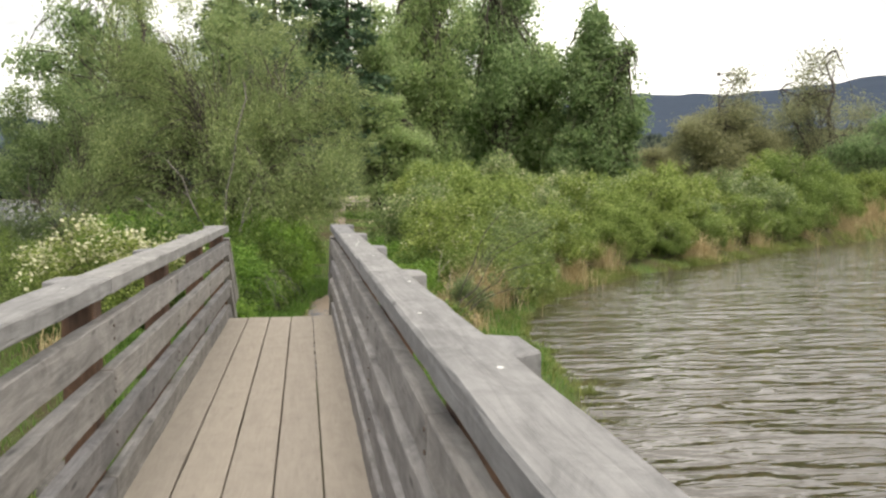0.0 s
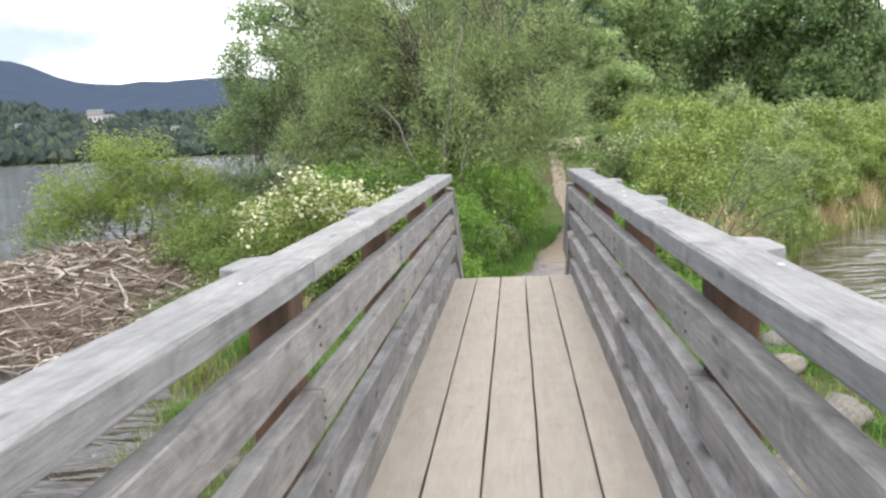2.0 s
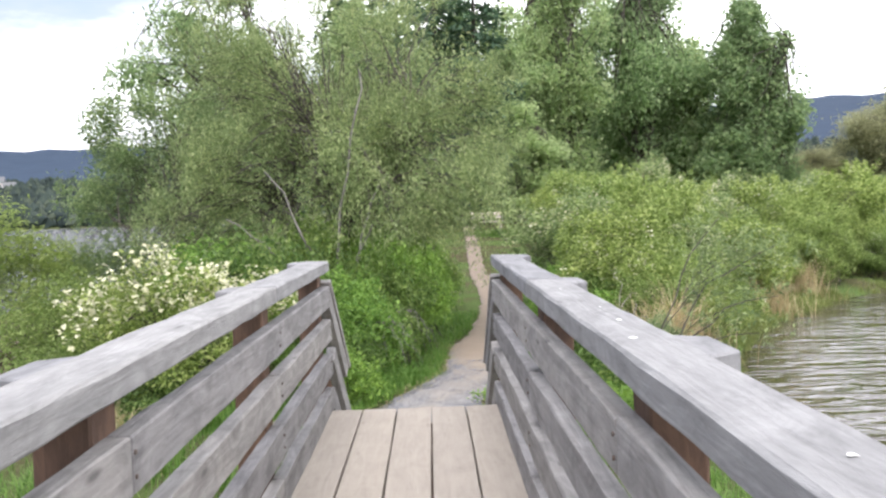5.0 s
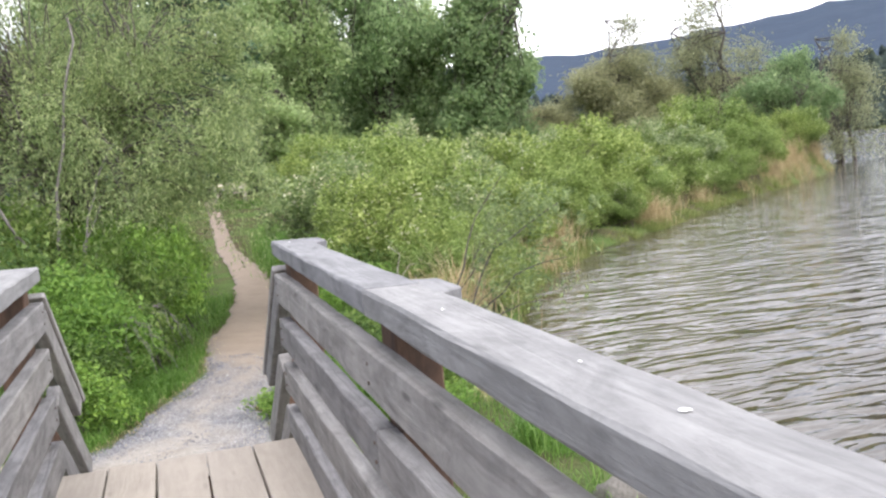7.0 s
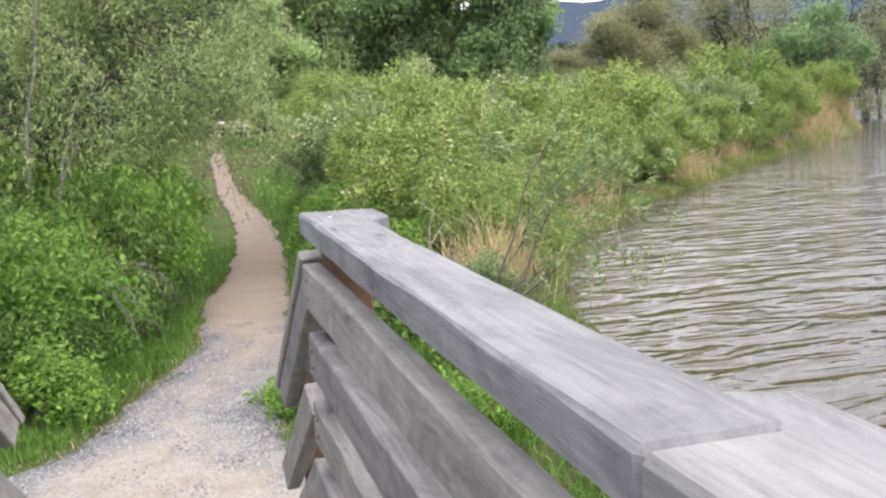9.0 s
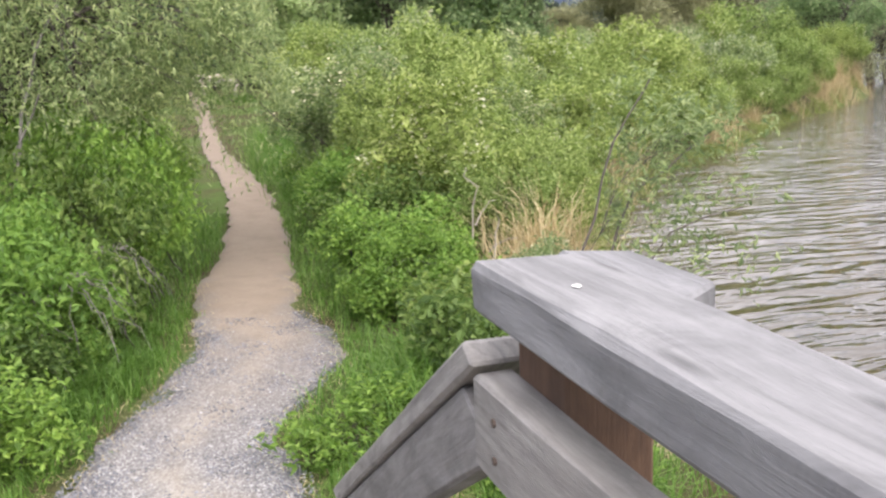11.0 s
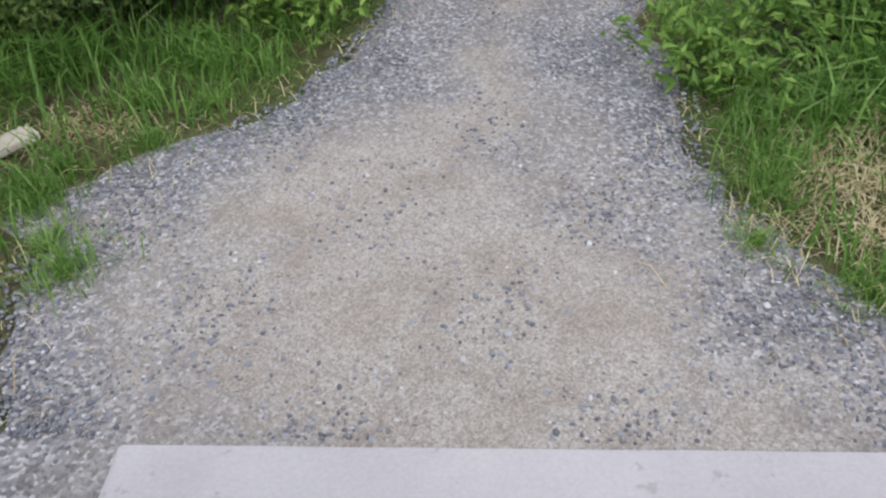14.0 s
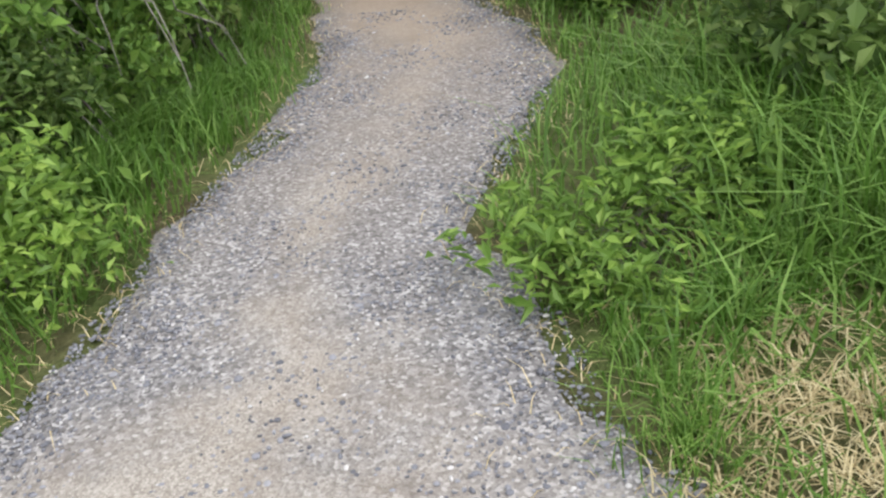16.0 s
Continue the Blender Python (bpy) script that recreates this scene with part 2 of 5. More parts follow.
def gravel_material(name):
    m = Nodes(name, 0.92, spec=0.2)
    v = m.coords("Object")
    vor = m.node("ShaderNodeTexVoronoi", Scale=88.0)
    m.link(v, vor.inputs["Vector"])
    cell = m.node("ShaderNodeSeparateColor")
    m.link(vor.outputs["Color"], cell.inputs[0])
    stone = m.ramp(cell.outputs[0], (0.0, (0.074, 0.074, 0.081)), (0.45, (0.165, 0.163, 0.170)), (0.8, (0.262, 0.259, 0.264)), (1.0, (0.455, 0.452, 0.455)))
    vor2 = m.node("ShaderNodeTexVoronoi", Scale=170.0)
    m.link(v, vor2.inputs["Vector"])
    cell2 = m.node("ShaderNodeSeparateColor")
    m.link(vor2.outputs["Color"], cell2.inputs[0])
    grit = m.ramp(cell2.outputs[1], (0.0, (0.165, 0.148, 0.126)), (0.5, (0.305, 0.277, 0.242)), (1.0, (0.47, 0.437, 0.395)))
    dust = m.noise(v, 35, 6, 0.7)
    dirt = m.mix(0.38, grit, m.ramp(dust, (0.3, (0.238, 0.212, 0.18)), (0.7, (0.375, 0.343, 0.298))))
    sep = m.node("ShaderNodeSeparateXYZ")
    m.link(m.coords("UV"), sep.inputs[0])
    # trodden middle of the path is dusty, loose stone lies along the sides; most dust lies before the pad and far on
    side = m.math("ABSOLUTE", m.math("SUBTRACT", sep.outputs["X"], 0.5))
    wob = m.math("MULTIPLY", m.math("SUBTRACT", m.noise(v, 2.0, 6, 0.7), 0.5), 0.8)
    along = m.node("ShaderNodeMapRange")
    m.link(sep.outputs["Y"], along.inputs["Value"])
    for k, val in (("From Min", 2.9), ("From Max", 3.9), ("To Min", -0.02), ("To Max", 0.26)):
        along.inputs[k].default_value = val
    later = m.node("ShaderNodeMapRange")
    m.link(sep.outputs["Y"], later.inputs["Value"])
    for k, val in (("From Min", 5.2), ("From Max", 9.0), ("To Min", 0.0), ("To Max", 0.55)):
        later.inputs[k].default_value = val
    span = m.math("ADD", m.math("SUBTRACT", side, later.outputs[0]), m.math("ADD", wob, along.outputs[0]))
    fac = m.ramp(span, (0.12, (0.10, 0.10, 0.10)), (0.42, (0.85, 0.85, 0.85)))
    brown = m.ramp(m.math("DIVIDE", sep.outputs["Y"], 10.0), (0.42, (0, 0, 0)), (0.75, (1, 1, 1)))
    dirt = m.mix(brown, dirt, m.mix(0.7, dirt, (0.24, 0.175, 0.125)))
    stone = m.mix(m.math("MULTIPLY", m.ramp(m.math("DIVIDE", sep.outputs["Y"], 10.0), (0.36, (0, 0, 0)), (0.6, (1, 1, 1))), m.noise(v, 5.0, 6, 0.7)), stone, (0.215, 0.178, 0.148))
    damp = m.ramp(m.noise(v, 3.4, 7, 0.72), (0.46, (0, 0, 0)), (0.62, (0.7, 0.7, 0.7)))
    dirt = m.mix(damp, dirt, m.mix(0.6, dirt, (0.185, 0.145, 0.108)))
    m.colour(m.mix(fac, dirt, stone))
    h = m.math("ADD", m.math("MULTIPLY", m.math("MULTIPLY", vor.outputs["Distance"], fac), 1.0), m.math("MULTIPLY", dust, 0.5))
    return m.bump(h, 0.7, 0.008).mat


def concrete_material():
    m = Nodes("worn_concrete", 0.9, spec=0.2)
    v = m.coords("Object")
    a = m.noise(v, 3, 6, 0.6)
    b = m.noise(v, 90, 4, 0.7)
    col = m.ramp(a, (0.3, (0.345, 0.33, 0.336)), (0.7, (0.415, 0.399, 0.406)))
    spot = m.ramp(m.noise(v, 19, 3, 0.5), (0.29, (0.6, 0.6, 0.6)), (0.345, (0, 0, 0)))
    col = m.mix(spot, col, (0.22, 0.205, 0.195))
    m.colour(m.mix(0.25, col, m.ramp(b, (0.3, (0.32, 0.30, 0.29)), (0.7, (0.54, 0.51, 0.50)))))
    return m.bump(b, 0.35, 0.003).mat


def water_material():
    m = Nodes("rippled_lake_water", 0.03, spec=0.5)
    m.bsdf.inputs["IOR"].default_value = 1.55
    m.bsdf.inputs["Base Color"].default_value = (0.050, 0.041, 0.030, 1)
    v = m.coords("Object", (0.55, 1.7, 1.0))
    turn = m.node("ShaderNodeMapping", Rotation=(0, 0, radians(28)))
    m.link(v, turn.inputs["Vector"])
    a = m.noise(turn.outputs[0], 1.5, 2, 0.4, 0.9)
    b = m.noise(turn.outputs[0], 4.2, 2, 0.5, 0.4)
    c = m.noise(m.coords("Object", (0.7, 1.3, 1)), 0.45, 2, 0.5)
    h = m.math("ADD", m.math("ADD", a, m.math("MULTIPLY", b, 0.16)), m.math("MULTIPLY", c, 0.8))
    return m.bump(h, 1.0, 0.12).mat


def stone_material():
    m = Nodes("grey_boulder", 0.9, spec=0.2)
    v = m.coords("Object")
    a = m.noise(v, 6, 8, 0.7)
    rnd = m.node("ShaderNodeObjectInfo").outputs["Random"]
    col = m.ramp(a, (0.3, (0.10, 0.096, 0.086)), (0.7, (0.27, 0.257, 0.235)))
    m.colour(m.mix(1.0, col, m.ramp(rnd, (0, (0.75, 0.75, 0.78)), (1, (1.15, 1.1, 1.0))), "MULTIPLY"))
    return m.bump(a, 0.6, 0.02).mat


def pebble_material():
    m = Nodes("loose_pebbles", 0.9, spec=0.25)
    isl = m.node("ShaderNodeNewGeometry").outputs["Random Per Island"]
    m.colour(m.ramp(isl, (0.0, (0.10, 0.103, 0.118)), (0.5, (0.175, 0.18, 0.202)), (0.9, (0.26, 0.264, 0.288)), (1.0, (0.50, 0.49, 0.48))))
    return m.mat


def plain(name, colour, rough=0.8):
    m = Nodes(name, rough)
    a = m.noise(m.coords("Object"), 40, 4)
    m.colour(m.ramp(a, (0.3, tuple(c * 0.82 for c in colour)), (0.7, colour)))
    return m.mat


M_GROUND = ground_material()
M_PATH = gravel_material("path_gravel")
M_CONCRETE = concrete_material()
M_WATER = water_material()
M_STONE = stone_material()
M_PEBBLE = pebble_material()
M_DROPPING = plain("dried_white_dropping", (0.78, 0.78, 0.75))
M_HOUSE = plain("pale_house_wall", (0.62, 0.6, 0.57))
M_ROOF = plain("dark_roof", (0.16, 0.165, 0.17))
M_PANE = plain("dark_window_pane", (0.05, 0.06, 0.07), 0.2)
M_BOLT = plain("rusty_bolt_head", (0.12, 0.09, 0.075), 0.6)

# ---------------------------------------------------------------- mesh helpers


def mesh_of(name, verts, faces, mat, smooth=False):
    """A mesh from numpy arrays: verts (n, 3), faces (m, k) with one k."""
    verts = np.asarray(verts, np.float32)
    faces = np.asarray(faces, np.int32)
    me = bpy.data.meshes.new(name)
    k = faces.shape[1]
    me.vertices.add(len(verts))
    me.vertices.foreach_set("co", verts.ravel())
    me.loops.add(faces.size)
    me.loops.foreach_set("vertex_index", faces.ravel())
    me.polygons.add(len(faces))
    me.polygons.foreach_set("loop_start", np.arange(0, faces.size, k, dtype=np.int32))
    me.polygons.foreach_set("loop_total", np.full(len(faces), k, np.int32))
    me.polygons.foreach_set("use_smooth", np.full(len(faces), smooth))
    me.update(calc_edges=True)
    me.validate()
    me.materials.append(mat)
    return me


def from_bm(name, bm, mat, smooth=False):
    me = bpy.data.meshes.new(name)
    for f in bm.faces:
        f.smooth = smooth
    bm.to_mesh(me)
    bm.free()
    me.materials.append(mat)
    return me


def part(name, me, parent, m=None, label=""):
    """One mesh object under a thing or a part."""
    ob = new(name, me)
    ob.parent = parent
    if m is not None:
        ob.matrix_basis = m
    return tagged(ob, label)


def thing(name, m, label, category, group="", kind=""):
    ob = new(name)
    ob.empty_display_size = 0.2
    ob.matrix_basis = m
    return tagged(ob, label, category, group, kind)


def timber(name, size, mat, bevel=0.006, cut=0.45, wear=0.0025, seed=1):
    """A sawn timber about its own centre, edges rounded, faces a little uneven along the longest side."""
    rng = random.Random(seed)
    bm = bmesh.new()
    bmesh.ops.create_cube(bm, size=1.0)
    for v in bm.verts:
        v.co = Vector([c * s for c, s in zip(v.co, size)])
    axis = max(range(3), key=lambda i: size[i])
    n = int(size[axis] / cut)
    bmesh.ops.bevel(bm, geom=bm.edges[:], offset=bevel, segments=1, affect="EDGES")
    for i in range(1, n):
        co = [0, 0, 0]
        no = [0, 0, 0]
        co[axis] = -size[axis] / 2 + size[axis] * i / n
        no[axis] = 1
        bmesh.ops.bisect_plane(bm, geom=bm.verts[:] + bm.edges[:] + bm.faces[:], plane_co=co, plane_no=no)
    for v in bm.verts:
        v.co += Vector([rng.uniform(-wear, wear) if i != axis else 0.0 for i in range(3)])
    return from_bm(name, bm, mat)


def leaf_quads(points, rng, size, aspect=0.5, up=0.35, spread=0.35, hang=0.0):
    """Little folded rhombic leaves at the points."""
    n = len(points)
    nrm = rng.normal(size=(n, 3))
    nrm[:, 2] = np.abs(nrm[:, 2]) + up
    nrm /= np.linalg.norm(nrm, axis=1)[:, None]
    t = rng.normal(size=(n, 3)) - np.array([0, 0, hang])
    t -= nrm * np.sum(t * nrm, axis=1)[:, None]
    t /= np.linalg.norm(t, axis=1)[:, None] + 1e-9
    b = np.cross(nrm, t)
    s = size * (1 + spread * rng.normal(size=n)).clip(0.4, 1.8)
    s = s[:, None]
    base = points - t * s * 0.5
    tip = points + t * s * 0.5 - nrm * s * 0.12
    l = points + b * s * aspect * 0.5 + nrm * s * 0.10 - t * s * 0.08
    r = points - b * s * aspect * 0.5 + nrm * s * 0.10 - t * s * 0.08
    v = np.stack([base, r, tip, l], axis=1).reshape(-1, 3)
    f = np.arange(4 * n).reshape(n, 4)
    return v, f


def tubes(paths, sides=5):
    """Tapered round limbs along lists of (point, radius)."""
    vs, fs, at = [], [], 0
    ang = np.linspace(0, 2 * math.pi, sides, endpoint=False)
    for pts, rad in paths:
        pts = np.asarray(pts, float)
        n = len(pts)
        d = np.gradient(pts, axis=0)
        d /= np.linalg.norm(d, axis=1)[:, None] + 1e-9
        ref = np.where(np.abs(d[:, 2:3]) > 0.9, np.array([[1.0, 0, 0]]), np.array([[0, 0, 1.0]]))
        a = np.cross(d, ref)
        a /= np.linalg.norm(a, axis=1)[:, None] + 1e-9
        b = np.cross(d, a)
        ring = pts[:, None, :] + np.asarray(rad)[:, None, None] * (np.cos(ang)[None, :, None] * a[:, None, :] + np.sin(ang)[None, :, None] * b[:, None, :])
        vs.append(ring.reshape(-1, 3))
        i = np.arange(n - 1)[:, None] * sides
        j = np.arange(sides)[None, :]
        k = (j + 1) % sides
        fs.append((np.stack([i + j, i + k, i + sides + k, i + sides + j], axis=-1).reshape(-1, 4)) + at)
        at += n * sides
    return np.concatenate(vs), np.concatenate(fs)


def bend(a, b, rng, sag=0.0, n=6, jitter=0.05):
    """A limb's line from a to b, rising first, then spreading."""
    a, b = np.asarray(a, float), np.asarray(b, float)
    t = np.linspace(0, 1, n)[:, None]
    p = a + (b - a) * t
    d = np.linalg.norm(b - a)
    p[:, 2] += (np.sin(t[:, 0] * math.pi) * 0.14 - sag * t[:, 0] ** 2) * d
    p[1:-1] += rng.normal(size=(n - 2, 3)) * jitter * d * 0.5
    return p


def plant(name, m, label, category, lumps, limbs, per, size, spread, mat, seed, stem_r=0.03, trunks=4, base_r=0.3,
          aspect=0.5, sag=0.0, blossom=0, blossom_size=0.03, group="", fork=0.35, bark_mat=None, up=0.35, clump=0, stems=(), droop=0.0, stem_mat=None):
    """A woody plant: limbs reach from its stems to points in the lumps of its crown; leaves gather round limb ends."""
    rng = np.random.default_rng(seed)
    lump_c = np.array([l[0] for l in lumps], float)
    lump_r = np.array([l[1] for l in lumps], float)
    if clump:
        # break each lump of the crown into smaller tufts with gaps between them
        d = rng.normal(size=(len(lumps), clump, 3))
        d[..., 2] += 0.3
        d /= np.linalg.norm(d, axis=2)[..., None]
        k = rng.uniform(0.55, 0.95, size=(len(lumps), clump, 1))
        small = np.repeat(lump_r[:, None], clump, 1) * rng.uniform(0.26, 0.46, size=(len(lumps), clump, 1))
        lump_c = (lump_c[:, None] + d * k * lump_r[:, None]).reshape(-1, 3)
        lump_r = small.reshape(-1, 3)
    w = np.prod(lump_r, axis=1) ** 0.67
    which = rng.choice(len(lump_c), size=limbs, p=w / w.sum())
    d = rng.normal(size=(limbs, 3))
    d[:, 2] += 0.25
    d /= np.linalg.norm(d, axis=1)[:, None]
    rad = (0.35 + 0.65 * rng.random(limbs) ** 0.5) * (1 + 0.12 * rng.normal(size=limbs))
    tips = lump_c[which] + d * lump_r[which] * rad[:, None]
    tips[:, 2] = np.maximum(tips[:, 2], 0.06)
    top = lump_c[:, 2].max()
    feet = np.c_[rng.normal(size=(trunks, 2)) * base_r, np.zeros(trunks)]
    heads, paths = [], []
    for i in range(trunks):
        goal = lump_c[(i * 7) % len(lump_c)] * np.array([0.75, 0.75, 1.0]) + rng.normal(size=3) * 0.1 * top
        line = bend(feet[i], goal, rng, 0, 7, 0.06)
        paths.append((line, np.linspace(stem_r, stem_r * 0.12, 7)))
        heads.append(line)
    pts = []
    for i in range(limbs):
        k = int(np.argmin([np.linalg.norm(h[-1] - tips[i]) for h in heads])) if rng.random() < 0.7 else rng.integers(trunks)
        j = min(6, int(rng.uniform(fork, 1.0) * 7))
        start = heads[k][j]
        line = bend(start, tips[i], rng, sag, 5, 0.08)
        r0 = stem_r * 0.28
        if i % 3 == 0:
            paths.append((line, np.linspace(r0, r0 * 0.2, 5)))
        n = max(3, int(per * rng.uniform(0.5, 1.5)))
        n1 = int(n * 0.62)
        tuft = tips[i] + rng.normal(size=(n1, 3)) * spread * (np.array([1, 1, 0.8]) if not droop else 0.5)
        if droop:
            # leaves follow a shoot that hangs (or, below zero, stands up) from the limb's end
            k = rng.random(n1)[:, None]
            side = rng.normal(size=3) * np.array([0.35, 0.35, 0.0])
            tuft += (side - np.array([0, 0, 1.0])) * k * droop * rng.uniform(0.5, 1.3)
        pts.append(tuft)
        u = rng.uniform(0.45, 1.0, size=n - n1)
        on = line[0] + (line[-1] - line[0]) * u[:, None]
        on[:, 2] += (np.sin(u * math.pi) * 0.14 - sag * u ** 2) * np.linalg.norm(line[-1] - line[0])
        pts.append(on + rng.normal(size=(n - n1, 3)) * spread * 0.8)
    pts = np.concatenate(pts)
    pts = pts[pts[:, 2] > 0.02]
    root = thing(name, m, label, category, group)
    v, f = tubes(paths, 4)
    part("branchwork" if trunks > 2 else "trunk", mesh_of(name + "_stems", v, f, bark_mat or M_BARK, True), root)
    v, f = leaf_quads(pts, rng, size, aspect, up, hang=2.0 * droop)
    part("foliage", mesh_of(name + "_foliage", v, f, mat), root)
    for a, b, r in stems:
        v, f = tubes([(bend(a, b, rng, 0.0, 9, 0.025), np.linspace(r, r * 0.45, 9))], 7)
        part("bare_stem", mesh_of(name + "_bare_stem", v, f, stem_mat or M_TWIG, True), root, label="long bare stem")
    if blossom:
        out = tips[np.argsort(-(tips[:, 2] + 0.4 * np.linalg.norm(tips[:, :2], axis=1)))][: max(6, limbs // 2)]
        at = out[rng.integers(len(out), size=blossom // 8)]
        bl = np.repeat(at, 8, axis=0) + rng.normal(size=(len(at) * 8, 3)) * blossom_size * 1.3 + np.array([0, 0, spread * 0.7])
        v, f = leaf_quads(bl, rng, blossom_size, 0.9, 0.9)
        part("blossom", mesh_of(name + "_blossom", v, f, M_BLOSSOM), root, label="cream flower clusters")
    return root


def conifer(name, m, label, height, seed, spread=0.2, n_whorl=26):
    rng = np.random.default_rng(seed)
    root = thing(name, m, label, "tree")
    line = np.c_[np.zeros((8, 2)), np.linspace(0, height, 8)]
    paths = [(line, np.linspace(height * 0.018, 0.02, 8))]
    pts = []
    for i in range(n_whorl):
        u = 0.1 + 0.88 * i / n_whorl
        z = height * u
        reach = height * spread * (1 - u) ** 0.8 * rng.uniform(0.7, 1.15) + 0.15
        for k in range(rng.integers(4, 7)):
            a = rng.uniform(0, 2 * math.pi)
            tip = np.array([math.cos(a) * reach, math.sin(a) * reach, z - reach * 0.25])
            paths.append((np.linspace((0, 0, z), tip, 4), np.linspace(0.035, 0.01, 4)))
            n = int(10 + reach * 26)
            s = rng.uniform(0.25, 1.05, n)[:, None]
            pts.append(np.array([0, 0, z]) * (1 - s) + tip * s + rng.normal(size=(n, 3)) * np.array([0.16, 0.16, 0.12]) * (0.5 + reach * 0.35))
    v, f = tubes(paths, 5)
    part("trunk", mesh_of(name + "_trunk", v, f, M_BARK, True), root)
    v, f = leaf_quads(np.concatenate(pts), rng, 0.34, 0.42, 0.6)
    part("crown", mesh_of(name + "_crown", v, f, M_NEEDLE), root)
    return root


def blades(roots, rng, height, width, lean=0.45, spread=0.35):
    """Grass blades: two bent segments each."""
    n = len(roots)
    h = height * (1 + spread * rng.normal(size=n)).clip(0.35, 1.7)
    a = rng.uniform(0, 2 * math.pi, n)
    d = np.c_[np.cos(a), np.sin(a), np.zeros(n)]
    s = np.c_[-np.sin(a), np.cos(a), np.zeros(n)] * width * 0.5
    k = lean * (0.3 + rng.random(n))
    mid = roots + d * (h * k * 0.35)[:, None] + np.array([0, 0, 1]) * (h * 0.58)[:, None]
    tip = roots + d * (h * k)[:, None] + np.array([0, 0, 1]) * (h * (1 - 0.35 * k))[:, None]
    v = np.stack([roots - s, roots + s, mid - s * 0.8, mid + s * 0.8, tip - s * 0.12, tip + s * 0.12], axis=1).reshape(-1, 3)
    i = np.arange(n)[:, None] * 6
    f = np.concatenate([i + np.array([0, 1, 3, 2]), i + np.array([2, 3, 5, 4])])
    return v, f


# ---------------------------------------------------------------- lie of the land
WATER_Z = -1.10
R_Y = np.array([-4.5, -3.0, -2.0, 0.6, 4.5, 7.8, 10.8, 15.0, 18.0, 22.3, 25.5, 29.0, 33.0, 38.0, 42.0, 60.0, 200.0])
R_X = np.array([2.2, 2.8, 3.3, 4.05, 4.2, 5.2, 6.6, 9.9, 13.6, 18.0, 21.4, 26.0, 30.5, 36.0, 39.5, 44.0, 50.0])
L_Y = np.array([-4.5, -3.0, -1.7, -0.4, 0.6, 1.5, 2.4, 4.0, 6.0, 9.5, 14.0, 18.0, 24.0, 60.0, 200.0])
L_X = np.array([-2.2, -2.8, -3.2, -3.4, -3.9, -4.5, -5.2, -7.0, -10.5, -13.0, -12.5, -11.5, -11.0, -15.0, -20.0])
P_Y = np.array([1.0, 2.0, 2.5, 3.0, 3.6, 4.15, 4.7, 5.4, 6.2, 7.0, 8.4, 10.0, 12.0, 15.0, 20.0, 24.7, 35.0, 60.0])
P_X = np.array([0.25, 0.20, 0.0, -0.10, 0.19, 0.22, 0.49, 0.80, 1.0, 0.95, 1.06, 1.33, 1.55, 1.79, 1.88, 1.86, 2.1, 2.6])
P_W = np.array([1.35, 1.40, 1.28, 1.10, 0.76, 0.57, 0.66, 0.70, 0.62, 0.53, 0.52, 0.40, 0.38, 0.36, 0.32, 0.28, 0.26, 0.26])
RIDGE_A = np.array([-180, -60, -30.6, -28, -25.7, -20.3, -16.7, -14, 0, 21, 26.4, 32, 34.5, 38.4, 41.4, 55, 180])
RIDGE_E = np.array([.06, .10, .104, .09, .074, .077, .079, .071, .08, .105, .102, .109, .114, .12, .125, .125, .06])


def land(x, y):
    """Height of the ground."""
    x, y = np.asarray(x, float), np.asarray(y, float)
    inside = np.minimum(np.minimum(np.interp(y, R_Y, R_X) - x, x - np.interp(y, L_Y, L_X)), (y + 4.6) * 0.9)
    south = np.minimum(-11.6 - y, 9.0 - np.abs(x))
    inside = np.maximum(inside, south)
    shore = np.clip(inside / 1.6, -1.0, 1.0)
    flat = -0.86 + np.clip((y - 25) / 13, 0, 1) * 1.35 + np.clip((y - 38) / 50, 0, 1) * 0.6
    wild = 0.05 * np.sin(x * 1.7 + y * 0.6) * np.sin(y * 1.3 - x * 0.5) + 0.03 * np.sin(x * 4.1) * np.sin(y * 3.7)
    onpath = np.clip((np.abs(x - np.interp(y, P_Y, P_X)) - np.interp(y, P_Y, P_W)) / 0.7, 0, 1)
    h = np.where(shore > 0, (WATER_Z - 0.06) + (flat + 0.06 - WATER_Z) * np.sin(np.maximum(shore, 0) * math.pi / 2) ** 0.8, (WATER_Z - 0.06) + shore * 0.7)
    h = h + wild * onpath * (shore > 0)
    r = np.hypot(x, y)
    az = np.degrees(np.arctan2(x, y))
    e = np.interp(az, RIDGE_A, RIDGE_E)
    hill = np.clip((r - 420) / 1500, 0, 1) ** 1.15 * 1920 * e
    hill = hill * (1 + 0.012 * np.sin(az * 1.9) + 0.008 * np.sin(az * 5.3 + r * 0.004))
    return np.where(r > 420, np.maximum(h, WATER_Z - 0.7 + hill), h)


def graded(n, near, far):
    u = np.linspace(-1, 1, n)
    k = math.log(far / near)
    return np.sign(u) * near * (np.expm1(np.abs(u) * k) / math.expm1(k)) * far / near


gx, gy = graded(300, 9.0, 3200.0), graded(350, 8.0, 3200.0) + 6.0
GX, GY = np.meshgrid(gx, gy)
GZ = land(GX, GY)
idx = np.arange(GX.size).reshape(GX.shape)
quads = np.stack([idx[:-1, :-1], idx[:-1, 1:], idx[1:, 1:], idx[1:, :-1]], axis=-1).reshape(-1, 4)
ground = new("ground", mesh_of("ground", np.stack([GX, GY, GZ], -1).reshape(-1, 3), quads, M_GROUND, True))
tagged(ground, "grassy lakeside soil rising to wooded hills painted blue with haze", "ground", kind="structure")

